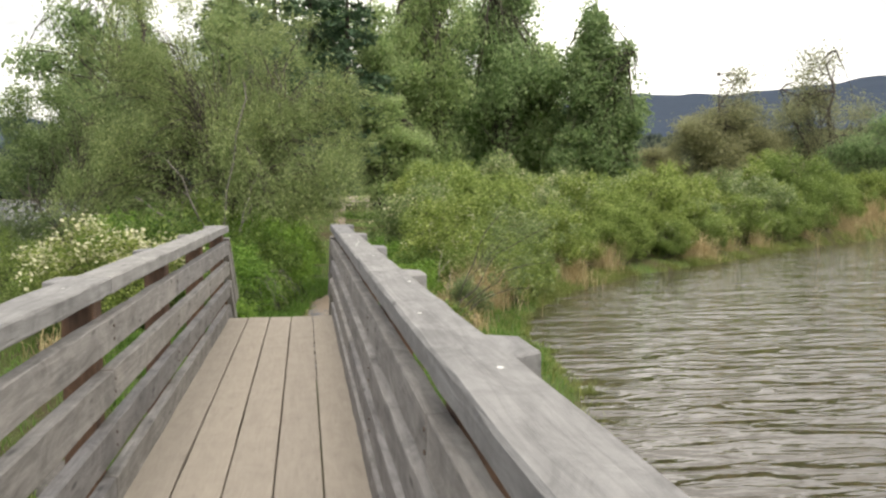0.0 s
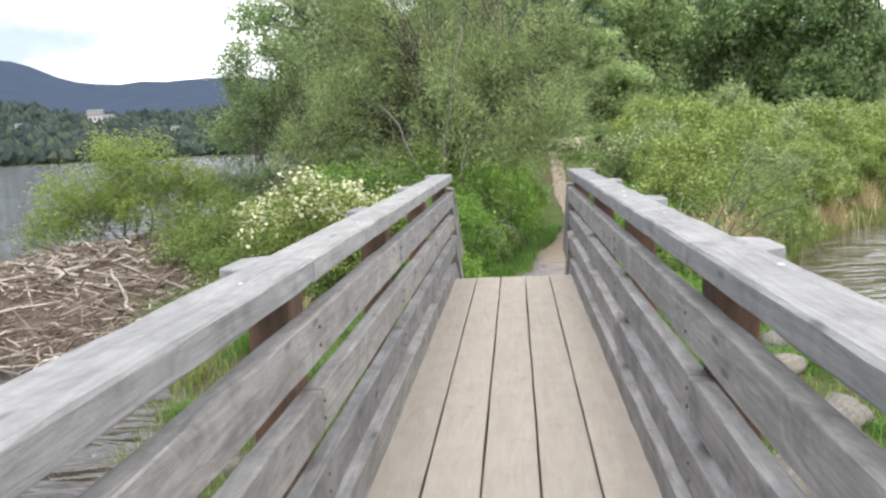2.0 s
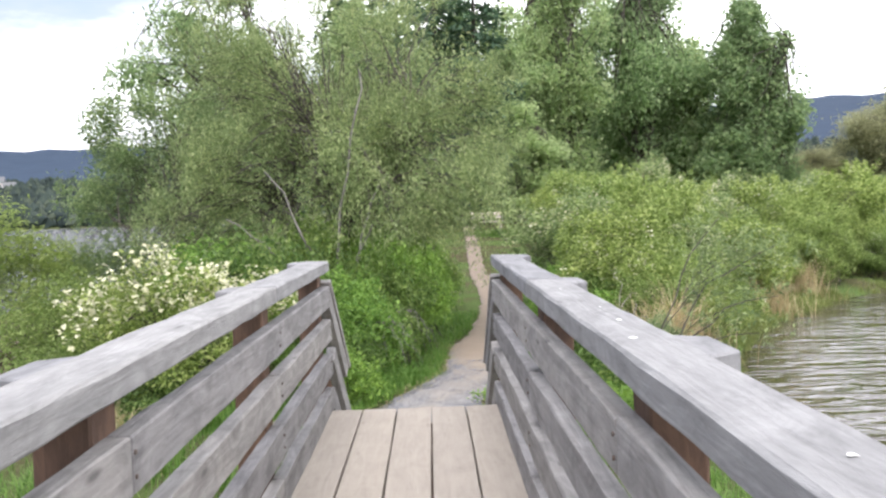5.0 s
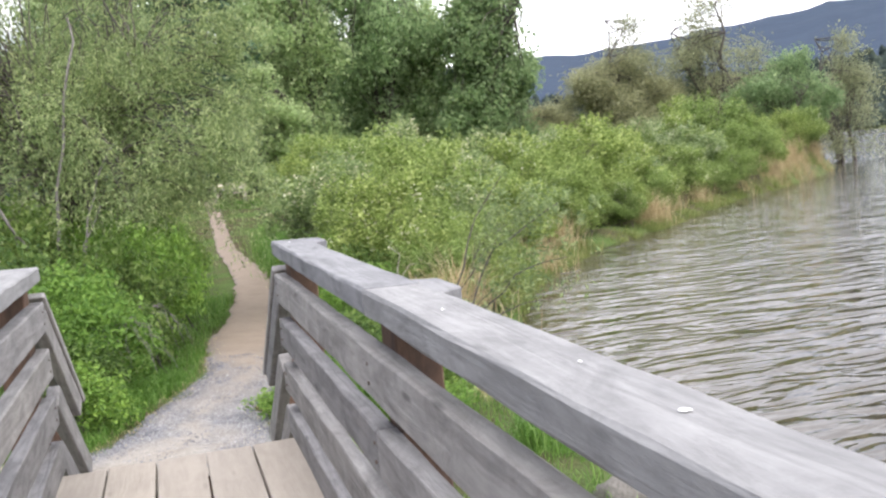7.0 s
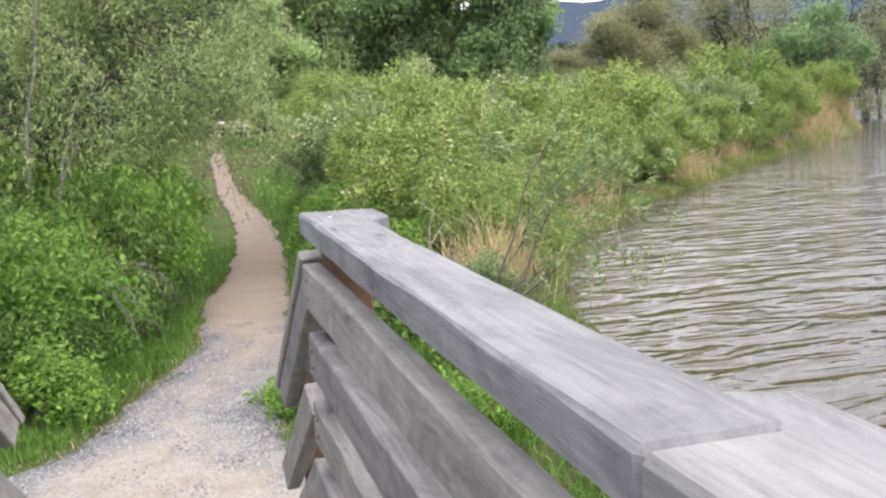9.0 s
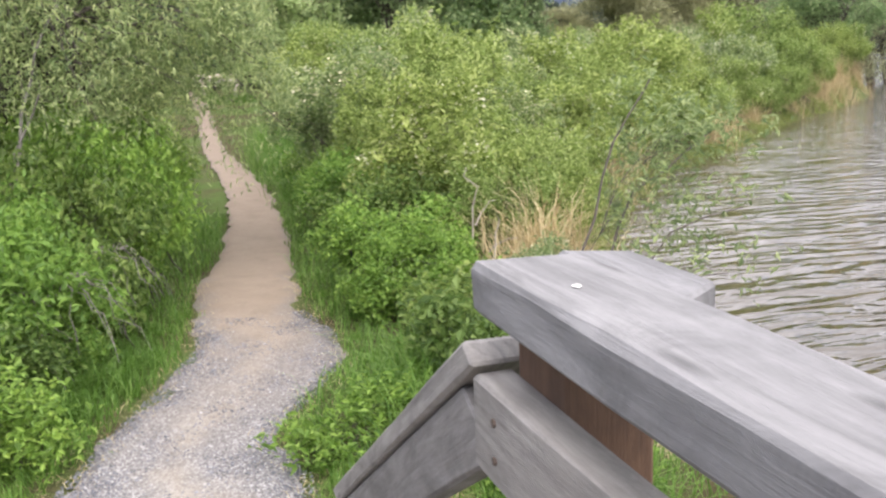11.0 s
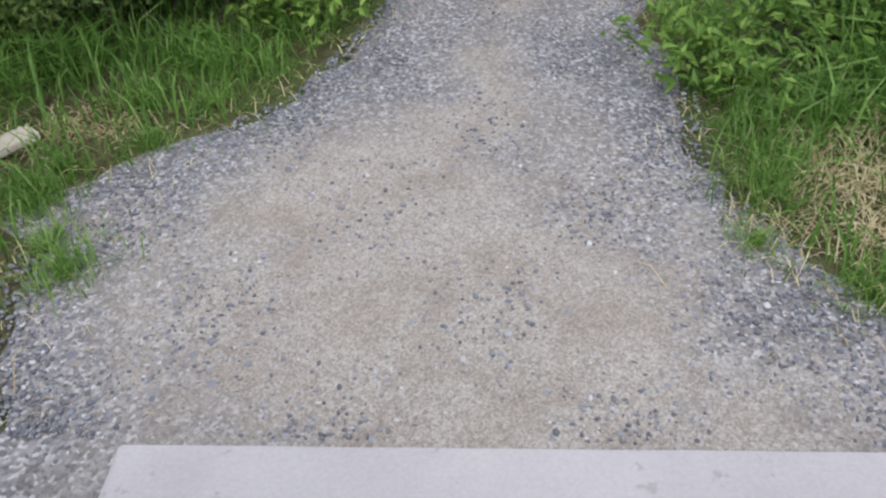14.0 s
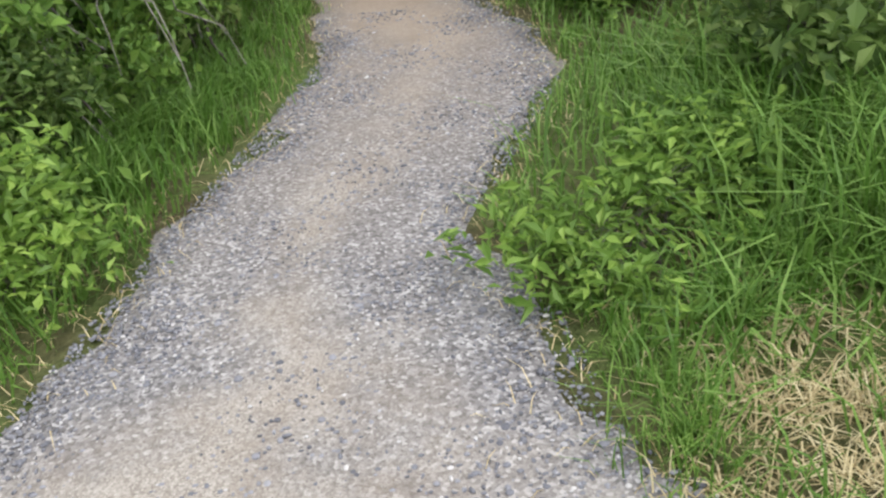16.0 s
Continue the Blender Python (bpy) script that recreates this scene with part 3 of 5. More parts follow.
wx = graded(60, 20.0, 3000.0)
WX, WY = np.meshgrid(wx, wx)
idx = np.arange(WX.size).reshape(WX.shape)
quads = np.stack([idx[:-1, :-1], idx[:-1, 1:], idx[1:, 1:], idx[1:, :-1]], axis=-1).reshape(-1, 4)
water = new("water", mesh_of("water", np.stack([WX, WY, np.full_like(WX, WATER_Z)], -1).reshape(-1, 3), quads, M_WATER, True))
tagged(water, "brown wind-rippled lake water reflecting the sky", "water", kind="structure")


def build_path():
    ys = np.concatenate([np.arange(0.4, 8, 0.06), np.arange(8, 38, 0.2)])
    us = np.linspace(-1, 1, 37)
    cx, hw = np.interp(ys, P_Y, P_X), np.interp(ys, P_Y, P_W)
    rng = np.random.default_rng(5)
    jag = 0.08 * np.interp(ys, np.arange(120) * 0.35, rng.normal(size=120)) + 0.05 * np.interp(ys, np.arange(382) * 0.11, rng.normal(size=382))
    jag2 = 0.08 * np.interp(ys, np.arange(120) * 0.35, rng.normal(size=120)) + 0.05 * np.interp(ys, np.arange(382) * 0.11, rng.normal(size=382))
    edge = 1 + np.where(us[None, :] < 0, jag[:, None], jag2[:, None]) * np.abs(us)[None, :]
    X = cx[:, None] + hw[:, None] * us[None, :] * edge * 1.06
    Y = np.repeat(ys[:, None], len(us), 1)
    Z = land(X, Y) + 0.035 * (1 - np.abs(us)[None, :] ** 6) - 0.02 + 0.006 * np.sin(X * 9) * np.sin(Y * 7) + 0.06 * np.clip((Y - 7) / 6, 0, 1)
    i = np.arange(X.size).reshape(X.shape)
    q = np.stack([i[:-1, :-1], i[:-1, 1:], i[1:, 1:], i[1:, :-1]], axis=-1).reshape(-1, 4)
    me = mesh_of("path", np.stack([X, Y, Z], -1).reshape(-1, 3), q, M_PATH, True)
    uv = me.uv_layers.new(name="across")
    U = np.repeat((us * 0.5 + 0.5)[None, :], len(ys), 0).ravel()
    V = Y.ravel()
    uv.data.foreach_set("uv", np.stack([U[q.ravel()], V[q.ravel()]], -1).astype(np.float32).ravel())
    ob = new("path", me)
    tagged(ob, "trodden dusty footpath with grey gravel edges", "path", kind="structure")


build_path()

# ---------------------------------------------------------------- footbridge
IN_R, IN_L = 0.685, -0.487
CAP_T, CAP_H, CAP_W = 1.07, 0.08, 0.18
PLANK_H, PLANK_T = 0.15, 0.064
PLANK_TOP = (0.89, 0.645, 0.395, 0.145)
SOUTH = -14.2
POSTS = {"R": (0.0, -2.27, -4.28, -6.36, -8.45, -10.55, -12.65), "L": (0.0, -2.13, -4.28, -6.40, -8.32, -10.45, -12.6)}
RAIL_END = 0.115


def wedge_block(name):
    """Cap block over a post: its ends are cut on the slant."""
    bm = bmesh.new()
    outline = [(-0.02, -0.19), (0.085, -0.115), (0.085, 0.115), (-0.02, 0.17)]
    low = [bm.verts.new((x, y, -CAP_H / 2)) for x, y in outline]
    high = [bm.verts.new((x, y, CAP_H / 2)) for x, y in outline]
    bm.faces.new(list(reversed(low)))
    bm.faces.new(high)
    for i in range(4):
        j = (i + 1) % 4
        bm.faces.new((low[i], low[j], high[j], high[i]))
    bmesh.ops.bevel(bm, geom=bm.edges[:], offset=0.006, segments=1, affect="EDGES")
    bmesh.ops.recalc_face_normals(bm, faces=bm.faces[:])
    return from_bm(name, bm, M_CAP)


POST_ME = timber("post", (0.14, 0.17, 2.3), M_POST, 0.006, 0.6, 0.002, 3)
BLOCK_ME = wedge_block("cap_block")
bm = bmesh.new()
bmesh.ops.create_cone(bm, cap_ends=True, segments=6, radius1=0.007, radius2=0.006, depth=0.006)
BOLT_ME = from_bm("bolt", bm, M_BOLT)


def railing(side):
    s = 1 if side == "R" else -1
    face = IN_R if side == "R" else IN_L
    rail = thing("bridge_railing", pose(0, 0, 0), "weathered grey timber bridge railing with four planks and a flat cap", "railing", "railings of the footbridge", "structure")
    posts = POSTS[side]
    for y in posts:
        part("post", POST_ME, rail, pose(face + s * (PLANK_T + 0.07), y - 0.0, -0.16), "brown stained post")
        part("cap_block", BLOCK_ME, rail, pose(face + s * CAP_W, y - 0.02, CAP_T - CAP_H / 2 - 0.004, 0, 0, 0 if s > 0 else 180))
    # rail pieces butt over every second post, each row on posts of its own
    for row, top in enumerate((CAP_T,) + PLANK_TOP):
        cuts = [RAIL_END] + [y for i, y in enumerate(posts) if i % 2 == (1 if row in (0, 2, 4) else 0) and i > 0] + [SOUTH]
        for k, (a, b) in enumerate(zip(cuts, cuts[1:])):
            length = a - b - 0.006
            mid = (a + b) / 2
            if row == 0:
                me = timber("cap", (CAP_W, length, CAP_H), M_CAP, 0.008, 0.20, 0.0032, 40 + row * 7 + k + (s > 0) * 90)
                part("cap", me, rail, pose(face + s * CAP_W / 2, mid, top - CAP_H / 2, 0, 0.3 * (k % 2) * s))
            else:
                me = timber("plank", (PLANK_T, length, PLANK_H), M_PLANK, 0.005, 0.25, 0.0032, 40 + row * 7 + k + (s > 0) * 90)
                part("plank", me, rail, pose(face + s * PLANK_T / 2, mid, top - PLANK_H / 2))
    for y in posts:
        for top in PLANK_TOP[:3]:
            for dz in (0.045, 0.105):
                part("bolt", BOLT_ME, rail, pose(face - s * 0.003, y + 0.02, top - dz, 0, 90))
    # the hand rail beside the steps: boards laid on the slope, ends cut plumb
    y0, z0, fall = 0.125, 0.95, 0.652

    def sloped(name, wide, high, y_from, y_to, drop, x, mat, seed):
        tilt = math.atan(fall)
        me = timber(name, (wide, (y_to - y_from) / math.cos(tilt), high * math.cos(tilt)), mat, 0.006, 0.2, 0.002, seed)
        for v in me.vertices:
            v.co.y += v.co.z * fall
        mid = (y_from + y_to) / 2
        part(name, me, rail, pose(x, mid, z0 - fall * (mid - y0) - drop - high / 2, -math.degrees(tilt)))

    sloped("step_cap", 0.165, 0.058, y0, 1.435, 0.0, face + s * 0.076, M_PLANK, 71)
    sloped("step_plank", PLANK_T, 0.165, y0, 1.285, 0.061, face + s * (PLANK_T / 2 + 0.006), M_PLANK, 72)
    sloped("step_plank", PLANK_T, 0.18, y0 + 0.03, 1.30, 0.455, face + s * (PLANK_T / 2 - 0.01), M_PLANK, 73)
    sloped("step_plank", PLANK_T, 0.18, y0 + 0.03, 1.28, 0.75, face + s * (PLANK_T / 2 + 0.006), M_PLANK, 74)
    me = timber("step_post", (0.12, 0.14, 1.13), M_POST, 0.006, 0.5, 0.002, 75)
    part("step_post", me, rail, pose(face + s * (PLANK_T + 0.066), 1.08, -0.37), "brown stained post")
    return rail


railing("R")
railing("L")

deck = thing("bridge_deck", pose(0, 0, 0), "worn tan plank deck of the footbridge, boards laid lengthwise", "deck", kind="structure")
edges = (-0.515, -0.271, -0.027, 0.218, 0.462, 0.707)
for i in range(5):
    joints = [0.0, -9.5 - 0.7 * (i % 2), SOUTH]
    for k, (a, b) in enumerate(zip(joints, joints[1:])):
        w = edges[i + 1] - edges[i] - 0.010
        me = timber("deck_board", (w, a - b - 0.006, 0.06), M_DECK, 0.005, 0.5, 0.002, 100 + i * 5 + k)
        part("deck_board", me, deck, pose((edges[i] + edges[i + 1]) / 2, (a + b) / 2, -0.03))
for x in (-0.44, 0.225, 0.63):
    part("beam", timber("beam", (0.13, 14.0, 0.28), M_POST, 0.008, 2.0, 0.002, 130), deck, pose(x, -7.2, -0.205))

steps = thing("bridge_steps", pose(0, 0, 0), "wooden steps down from the bridge deck to the path", "steps", kind="structure")
for k in range(4):
    for j in range(2):
        part("tread", timber("tread", (1.14, 0.1445, 0.045), M_DECK, 0.005, 0.6, 0.002, 140 + k * 2 + j), steps, pose(0.1, 0.07 + k * 0.29 + j * 0.1455, -0.172 * (k + 1) - 0.0225))
for x in (-0.40, 0.60):
    part("stringer", timber("stringer", (0.06, 1.45, 0.20), M_POST, 0.006, 0.6, 0.002, 150), steps, pose(x, 0.6, -0.62, -30.5))

# concrete pad at the foot of the steps
bm = bmesh.new()
bmesh.ops.create_cube(bm, size=1.0)
for v in bm.verts:
    v.co = Vector((v.co.x * 1.98, v.co.y * 0.92, v.co.z * 0.16))
bmesh.ops.subdivide_edges(bm, edges=bm.edges[:], cuts=5, use_grid_fill=True)
rng_s = random.Random(4)
bmesh.ops.bevel(bm, geom=[e for e in bm.edges if len(e.link_faces) == 2 and e.calc_face_angle(0) > 1], offset=0.008, segments=2, affect="EDGES")
for v in bm.verts:
    v.co += Vector((rng_s.uniform(-0.003, 0.003), rng_s.uniform(-0.003, 0.003), rng_s.uniform(-0.001, 0.001)))
slab = new("concrete_pad", from_bm("concrete_pad", bm, M_CONCRETE))
slab.matrix_basis = pose(0.33, 1.56, -0.905)
tagged(slab, "pale stained concrete pad at the foot of the steps", "concrete pad", kind="structure")

# ---------------------------------------------------------------- plants


def ground_at(x, y):
    return float(land(x, y))


def planted(x, y, turn=0.0, scale=1.0, tall=1.0):
    return pose(x, y, ground_at(x, y) - 0.03, 0, 0, turn) @ Matrix.Diagonal((scale, scale, scale * tall, 1))


def spread_copies(kinds, spots, rng):
    for (x, y, s, tall) in spots:
        src = kinds[rng.randrange(len(kinds))]
        ob = copy_thing(src, pose(x, y, ground_at(x, y) - 0.03, 0, 0, rng.uniform(0, 360)))
        ob.scale = (s, s, s * tall)


rng_p = random.Random(11)
BELOW = pose(0, 0, 0)
ROSE_LUMPS = [((0, 0, 0.75), (0.75, 0.75, 0.55)), ((0.45, 0.2, 0.55), (0.5, 0.5, 0.45)), ((-0.4, -0.3, 0.5), (0.55, 0.5, 0.42)),
              ((0.1, -0.5, 0.35), (0.5, 0.45, 0.32)), ((-0.1, 0.5, 0.6), (0.5, 0.45, 0.45))]
# first ones of each kind stand where they are seen; the others are copies of them
rose_a = plant("rose_bush", planted(-1.35, 5.2), "dense fresh-green wild rose bush beside the path", "bush", ROSE_LUMPS, 260, 34, 0.058, 0.075, M_LEAF_ROSE, 21, 0.011, 16, 0.4, clump=7)
rose_b = plant("rose_bush", planted(-1.0, 7.2, 60), "dense fresh-green wild rose bush beside the path", "bush", ROSE_LUMPS, 260, 34, 0.058, 0.08, M_LEAF_DEEP, 22, 0.011, 16, 0.4, clump=7)
for ob in (rose_a, rose_b):
    ob["group"] = "wild rose bushes along the path"
rose_a.scale, rose_b.scale = (1.15, 1.15, 1.2), (1.2, 1.2, 1.35)
spread_copies([rose_a, rose_b], [(-2.2, 4.7, 1.05, 1.0), (-2.3, 6.0, 1.25, 1.3), (-0.75, 6.2, 0.85, 1.35), (-1.9, 7.7, 1.3, 1.4), (-0.65, 8.2, 1.0, 1.55), (-0.75, 9.7, 1.1, 1.6),
                                 (-1.6, 9.2, 1.35, 1.3), (-0.45, 6.8, 0.85, 1.6), (-0.25, 7.6, 0.85, 1.7), (-0.1, 8.9, 0.85, 1.75), (-0.25, 10.4, 0.95, 1.6), (-0.2, 12.0, 0.95, 1.35), (-0.1, 14.2, 1.0, 1.2), (0.05, 17.0, 1.05, 1.1),
                                 (-1.08, 4.75, 0.72, 0.95), (-0.95, 5.45, 0.75, 1.3), (-3.3, 5.4, 1.2, 0.9), (-3.2, 7.2, 1.3, 1.2), (-1.5, 4.15, 0.6, 0.9), (-3.0, 3.2, 0.8, 0.8),
                                 (2.42, 7.3, 0.95, 0.85), (2.75, 8.6, 1.0, 0.9), (2.35, 6.3, 0.75, 0.9), (2.85, 10.2, 1.0, 0.95), (3.0, 11.9, 0.95, 0.9), (3.25, 13.8, 0.95, 0.9), (3.45, 16.0, 1.0, 0.85)], rng_p)

SHRUB_LUMPS = [((0, 0, 1.5), (1.0, 1.0, 0.8)), ((0.7, 0.3, 1.1), (0.8, 0.8, 0.7)), ((-0.7, 0.2, 1.2), (0.8, 0.8, 0.75)), ((0.1, -0.7, 0.9), (0.8, 0.7, 0.65)), ((-0.2, 0.8, 1.0), (0.8, 0.7, 0.7)), ((0, 0, 0.55), (1.1, 1.1, 0.5))]
shrub_a = plant("dogwood_shrub", planted(3.6, 9.2), "bushy yellow-green shrub with cream blossom on the shore", "shrub", SHRUB_LUMPS, 380, 30, 0.085, 0.11, M_LEAF_SHRUB, 31, 0.016, 14, 0.4, clump=7, droop=-0.28, blossom=520, blossom_size=0.05)
shrub_b = plant("dogwood_shrub", planted(4.3, 12.0), "bushy green shrub on the shore", "shrub", SHRUB_LUMPS, 380, 30, 0.085, 0.11, M_LEAF_SHRUB, 32, 0.016, 14, 0.4, clump=7, droop=-0.4)
shrub_c = plant("dogwood_shrub", planted(3.7, 14.2), "bushy green shrub with a little cream blossom", "shrub", SHRUB_LUMPS, 380, 30, 0.09, 0.12, M_LEAF_WILLOW, 33, 0.016, 14, 0.4, clump=7, droop=-0.22, blossom=760, blossom_size=0.055)
for ob, s in ((shrub_a, (0.85, 0.85, 0.85)), (shrub_b, (0.95, 0.95, 0.98)), (shrub_c, (1.05, 1.05, 1.1))):
    ob["group"] = "shrubs along the shore"
    ob.scale = s
spots = []
for k in range(900):
    y = rng_p.uniform(7.5, 44)
    lo, hi = 2.95 + 0.12 * max(0.0, y - 9), float(np.interp(y, R_Y, R_X)) - 1.15
    if hi < lo:
        continue
    x = lo + (hi - lo) * rng_p.random()
    if (x - y * 0.95) > 6:
        continue
    inland = min(1.0, (hi - x) / 3.5)
    h = min(2.55, 1.6 + (y - 8) * 0.12) * (0.62 + 0.38 * inland)
    s = h / 2.25 * rng_p.choice((0.66, 0.82, 0.95, 1.05, 1.2))
    gap = 1.36 * max(0.6, s)
    if all((x - p[0]) ** 2 + (y - p[1]) ** 2 > gap * gap for p in spots) and min((x - px) ** 2 + (y - py) ** 2 for px, py in ((3.6, 9.2), (4.3, 12.0), (3.7, 14.2))) > 0.9:
        spots.append((x, y, max(0.55, s), rng_p.uniform(0.85, 1.12)))
spots = sorted(spots, key=lambda p: p[1])[:120] + [(4.65, 8.2, 0.46, 1.0), (3.3, 5.6, 0.34, 1.0), (4.7, 8.6, 0.5, 1.0), (5.4, 9.7, 0.55, 1.0), (34.0, 37.5, 1.0, 0.9), (35.4, 38.6, 0.9, 0.9), (32.6, 36.3, 0.95, 0.95), (36.4, 40.2, 0.85, 0.9), (37.5, 42.0, 0.9, 1.0), (31.0, 35.2, 0.95, 1.0)]
spread_copies([shrub_a, shrub_b, shrub_b, shrub_c], spots, rng_p)

# cream-flowered bush beyond the railing, and the golden willow on the lake shore
plant("flowering_bush", planted(-2.75, 3.75), "green bush covered in cream-white blossom beside the bridge", "bush",
      [((0, 0, 1.35), (0.7, 0.6, 0.55)), ((0.6, 0.2, 1.1), (0.6, 0.5, 0.45)), ((-0.6, 0, 1.05), (0.6, 0.5, 0.5)), ((0.1, -0.2, 0.7), (0.9, 0.7, 0.5)), ((1.15, 0.5, 1.15), (0.5, 0.45, 0.4))],
      300, 34, 0.055, 0.10, M_LEAF_SHRUB, 41, 0.016, 10, 0.3, blossom=1900, blossom_size=0.055)
plant("golden_willow_shrub", planted(-9.2, 12.2, 0, 1.04), "rounded golden-green willow shrub on the lake shore", "shrub",
      [((0, 0, 1.7), (1.5, 1.3, 1.1)), ((1.3, 0, 1.2), (1.1, 1, 0.9)), ((-1.3, 0.2, 1.2), (1.2, 1, 1.0)), ((-2.0, 0, 0.7), (0.8, 0.8, 0.5)), ((1.9, -0.2, 0.8), (0.8, 0.8, 0.6))],
      460, 36, 0.105, 0.24, M_LEAF_GOLD, 42, 0.018, 12, 0.4, aspect=0.3, sag=0.1, clump=14, up=0.9, droop=0.3)
plant("golden_willow_shrub", planted(-4.9, 6.8), "low yellow-green willow shrub behind the driftwood", "shrub",
      [((0, 0, 0.9), (1.0, 0.9, 0.7)), ((0.9, 0.3, 0.8), (0.8, 0.8, 0.6)), ((-0.8, 0, 0.6), (0.8, 0.8, 0.5))],
      280, 40, 0.065, 0.13, M_LEAF_SHRUB, 43, 0.016, 9, 0.3, aspect=0.4)
plant("golden_willow_shrub", planted(-3.9, 4.5), "young yellow-green willow shrub beside the driftwood", "shrub",
      [((0, 0, 0.6), (0.6, 0.6, 0.5)), ((0.5, 0.3, 0.5), (0.5, 0.5, 0.4)), ((-0.6, 0, 0.4), (0.6, 0.6, 0.35))],
      160, 32, 0.055, 0.10, M_LEAF_SHRUB, 44, 0.012, 9, 0.25, aspect=0.4)

# willows
plant("willow_tree", planted(-1.45, 9.6, 0, 0.9, 1.1), "spreading grey-green willow with a pale leaning stem", "tree",
      [((0, 0, 4.6), (2.1, 2.0, 1.5)), ((1.9, -0.6, 3.4), (1.6, 1.5, 1.2)), ((-1.6, 0.2, 3.8), (1.7, 1.6, 1.4)), ((0.6, -1.5, 2.8), (1.8, 1.4, 1.2)), ((2.6, -1.2, 2.2), (1.2, 1.2, 0.9)),
       ((-2.2, -0.6, 2.4), (1.6, 1.4, 1.1)), ((0.2, 0.5, 5.4), (1.5, 1.3, 0.9)), ((0.4, -1.0, 1.4), (1.6, 1.2, 0.6)), ((2.2, 0.4, 4.6), (1.4, 1.3, 1.0)), ((-2.4, 0.4, 4.9), (1.4, 1.3, 1.0)), ((3.0, -0.5, 3.3), (1.1, 1.1, 0.9)), ((0.9, 0.6, 6.3), (1.5, 1.3, 0.8)), ((-1.2, 0.4, 6.2), (1.4, 1.3, 0.8))],
      1150, 125, 0.074, 0.16, M_LEAF_WILLOW, 51, 0.07, 7, 0.45, aspect=0.25, sag=0.2, fork=0.3, clump=8, droop=0.5,
      stems=(((0.22, -2.4, 0.4), (0.80, -2.6, 4.5), 0.028), ((0.25, -2.4, 0.3), (-0.8, -2.8, 3.0), 0.026), ((0.3, -2.4, 0.3), (1.2, -2.7, 2.9), 0.022), ((0.3, -2.4, 0.3), (0.95, -2.9, 2.15), 0.02), ((0.2, -2.4, 0.3), (-0.5, -2.7, 2.4), 0.022), ((0.15, -2.4, 0.3), (-1.5, -2.6, 2.3), 0.024)))
plant("willow_tree", planted(-5.1, 13.4), "smaller arching green willow near the lake", "tree",
      [((0, 0, 3.6), (1.5, 1.3, 1.1)), ((-1.4, 0, 2.9), (1.2, 1.1, 0.9)), ((1.3, -0.2, 2.4), (1.4, 1.2, 1.1)), ((0.2, -0.6, 1.5), (1.9, 1.3, 0.9)), ((-1.7, 0, 1.4), (1.1, 1.0, 0.8)), ((-0.9, 0, 4.7), (1.1, 0.9, 0.65)), ((-1.8, 0.1, 4.1), (0.75, 0.7, 0.6)), ((0.3, 0, 4.6), (1.1, 0.9, 0.7))],
      440, 84, 0.092, 0.18, M_LEAF_WILLOW, 52, 0.05, 5, 0.3, aspect=0.3, sag=0.14, fork=0.3, clump=6, droop=0.45)
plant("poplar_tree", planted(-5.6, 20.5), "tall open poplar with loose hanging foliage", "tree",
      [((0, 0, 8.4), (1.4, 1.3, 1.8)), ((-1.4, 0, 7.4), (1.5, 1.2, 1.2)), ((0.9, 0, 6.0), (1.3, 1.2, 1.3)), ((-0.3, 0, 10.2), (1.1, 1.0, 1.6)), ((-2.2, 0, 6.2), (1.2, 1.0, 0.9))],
      300, 60, 0.14, 0.28, M_LEAF_POPLAR_HAZED, 53, 0.12, 2, 0.15, aspect=0.45, sag=0.08, fork=0.5, clump=6, droop=0.6)

# woods beyond: poplars, conifers, birch, bare-looking shore trees
TALL_LUMPS = [((0, 0, 11.6), (1.6, 1.6, 1.9)), ((0.9, 0, 9.2), (2.0, 2.0, 1.9)), ((-1.2, 0.3, 8.0), (2.1, 2.0, 1.8)), ((0.6, -0.8, 6.0), (2.4, 2.2, 1.8)), ((-0.8, 0.2, 4.0), (2.4, 2.2, 1.7)), ((0.6, 0, 2.0), (2.4, 2.2, 1.5))]
poplar_a = plant("poplar_tree", planted(8.5, 50, 0, 1.0, 1.3), "tall dark-green poplar in the wood behind the shore", "tree", TALL_LUMPS, 600, 54, 0.22, 0.5, M_LEAF_POPLAR_HAZED, 61, 0.2, 2, 0.2, aspect=0.6, fork=0.15, clump=8)
poplar_b = plant("poplar_tree", planted(14.3, 52, 0, 1.0, 1.36), "tall dark-green poplar in the wood behind the shore", "tree", TALL_LUMPS, 600, 54, 0.22, 0.5, M_LEAF_POPLAR_HAZED, 62, 0.2, 2, 0.2, aspect=0.6, fork=0.15, clump=8)
birch = plant("birch_tree", planted(20.0, 50, 0, 1.22, 0.88), "bright mid-green birch at the edge of the wood", "tree",
              [((0, 0, 11.2), (1.0, 1.0, 1.6)), ((0.5, 0, 9.0), (1.7, 1.7, 1.6)), ((-0.8, 0, 7.4), (2.0, 2.0, 1.6)), ((0.5, 0, 5.4), (2.5, 2.3, 1.8)), ((-0.4, 0, 3.4), (2.6, 2.4, 1.6)), ((0.3, 0, 1.6), (2.4, 2.2, 1.2))],
              680, 58, 0.22, 0.44, M_LEAF_BIRCH, 63, 0.16, 2, 0.2, aspect=0.6, sag=0.12, fork=0.15, clump=9, droop=0.8)
for ob in (poplar_a, poplar_b):
    ob["group"] = "poplars in the wood"
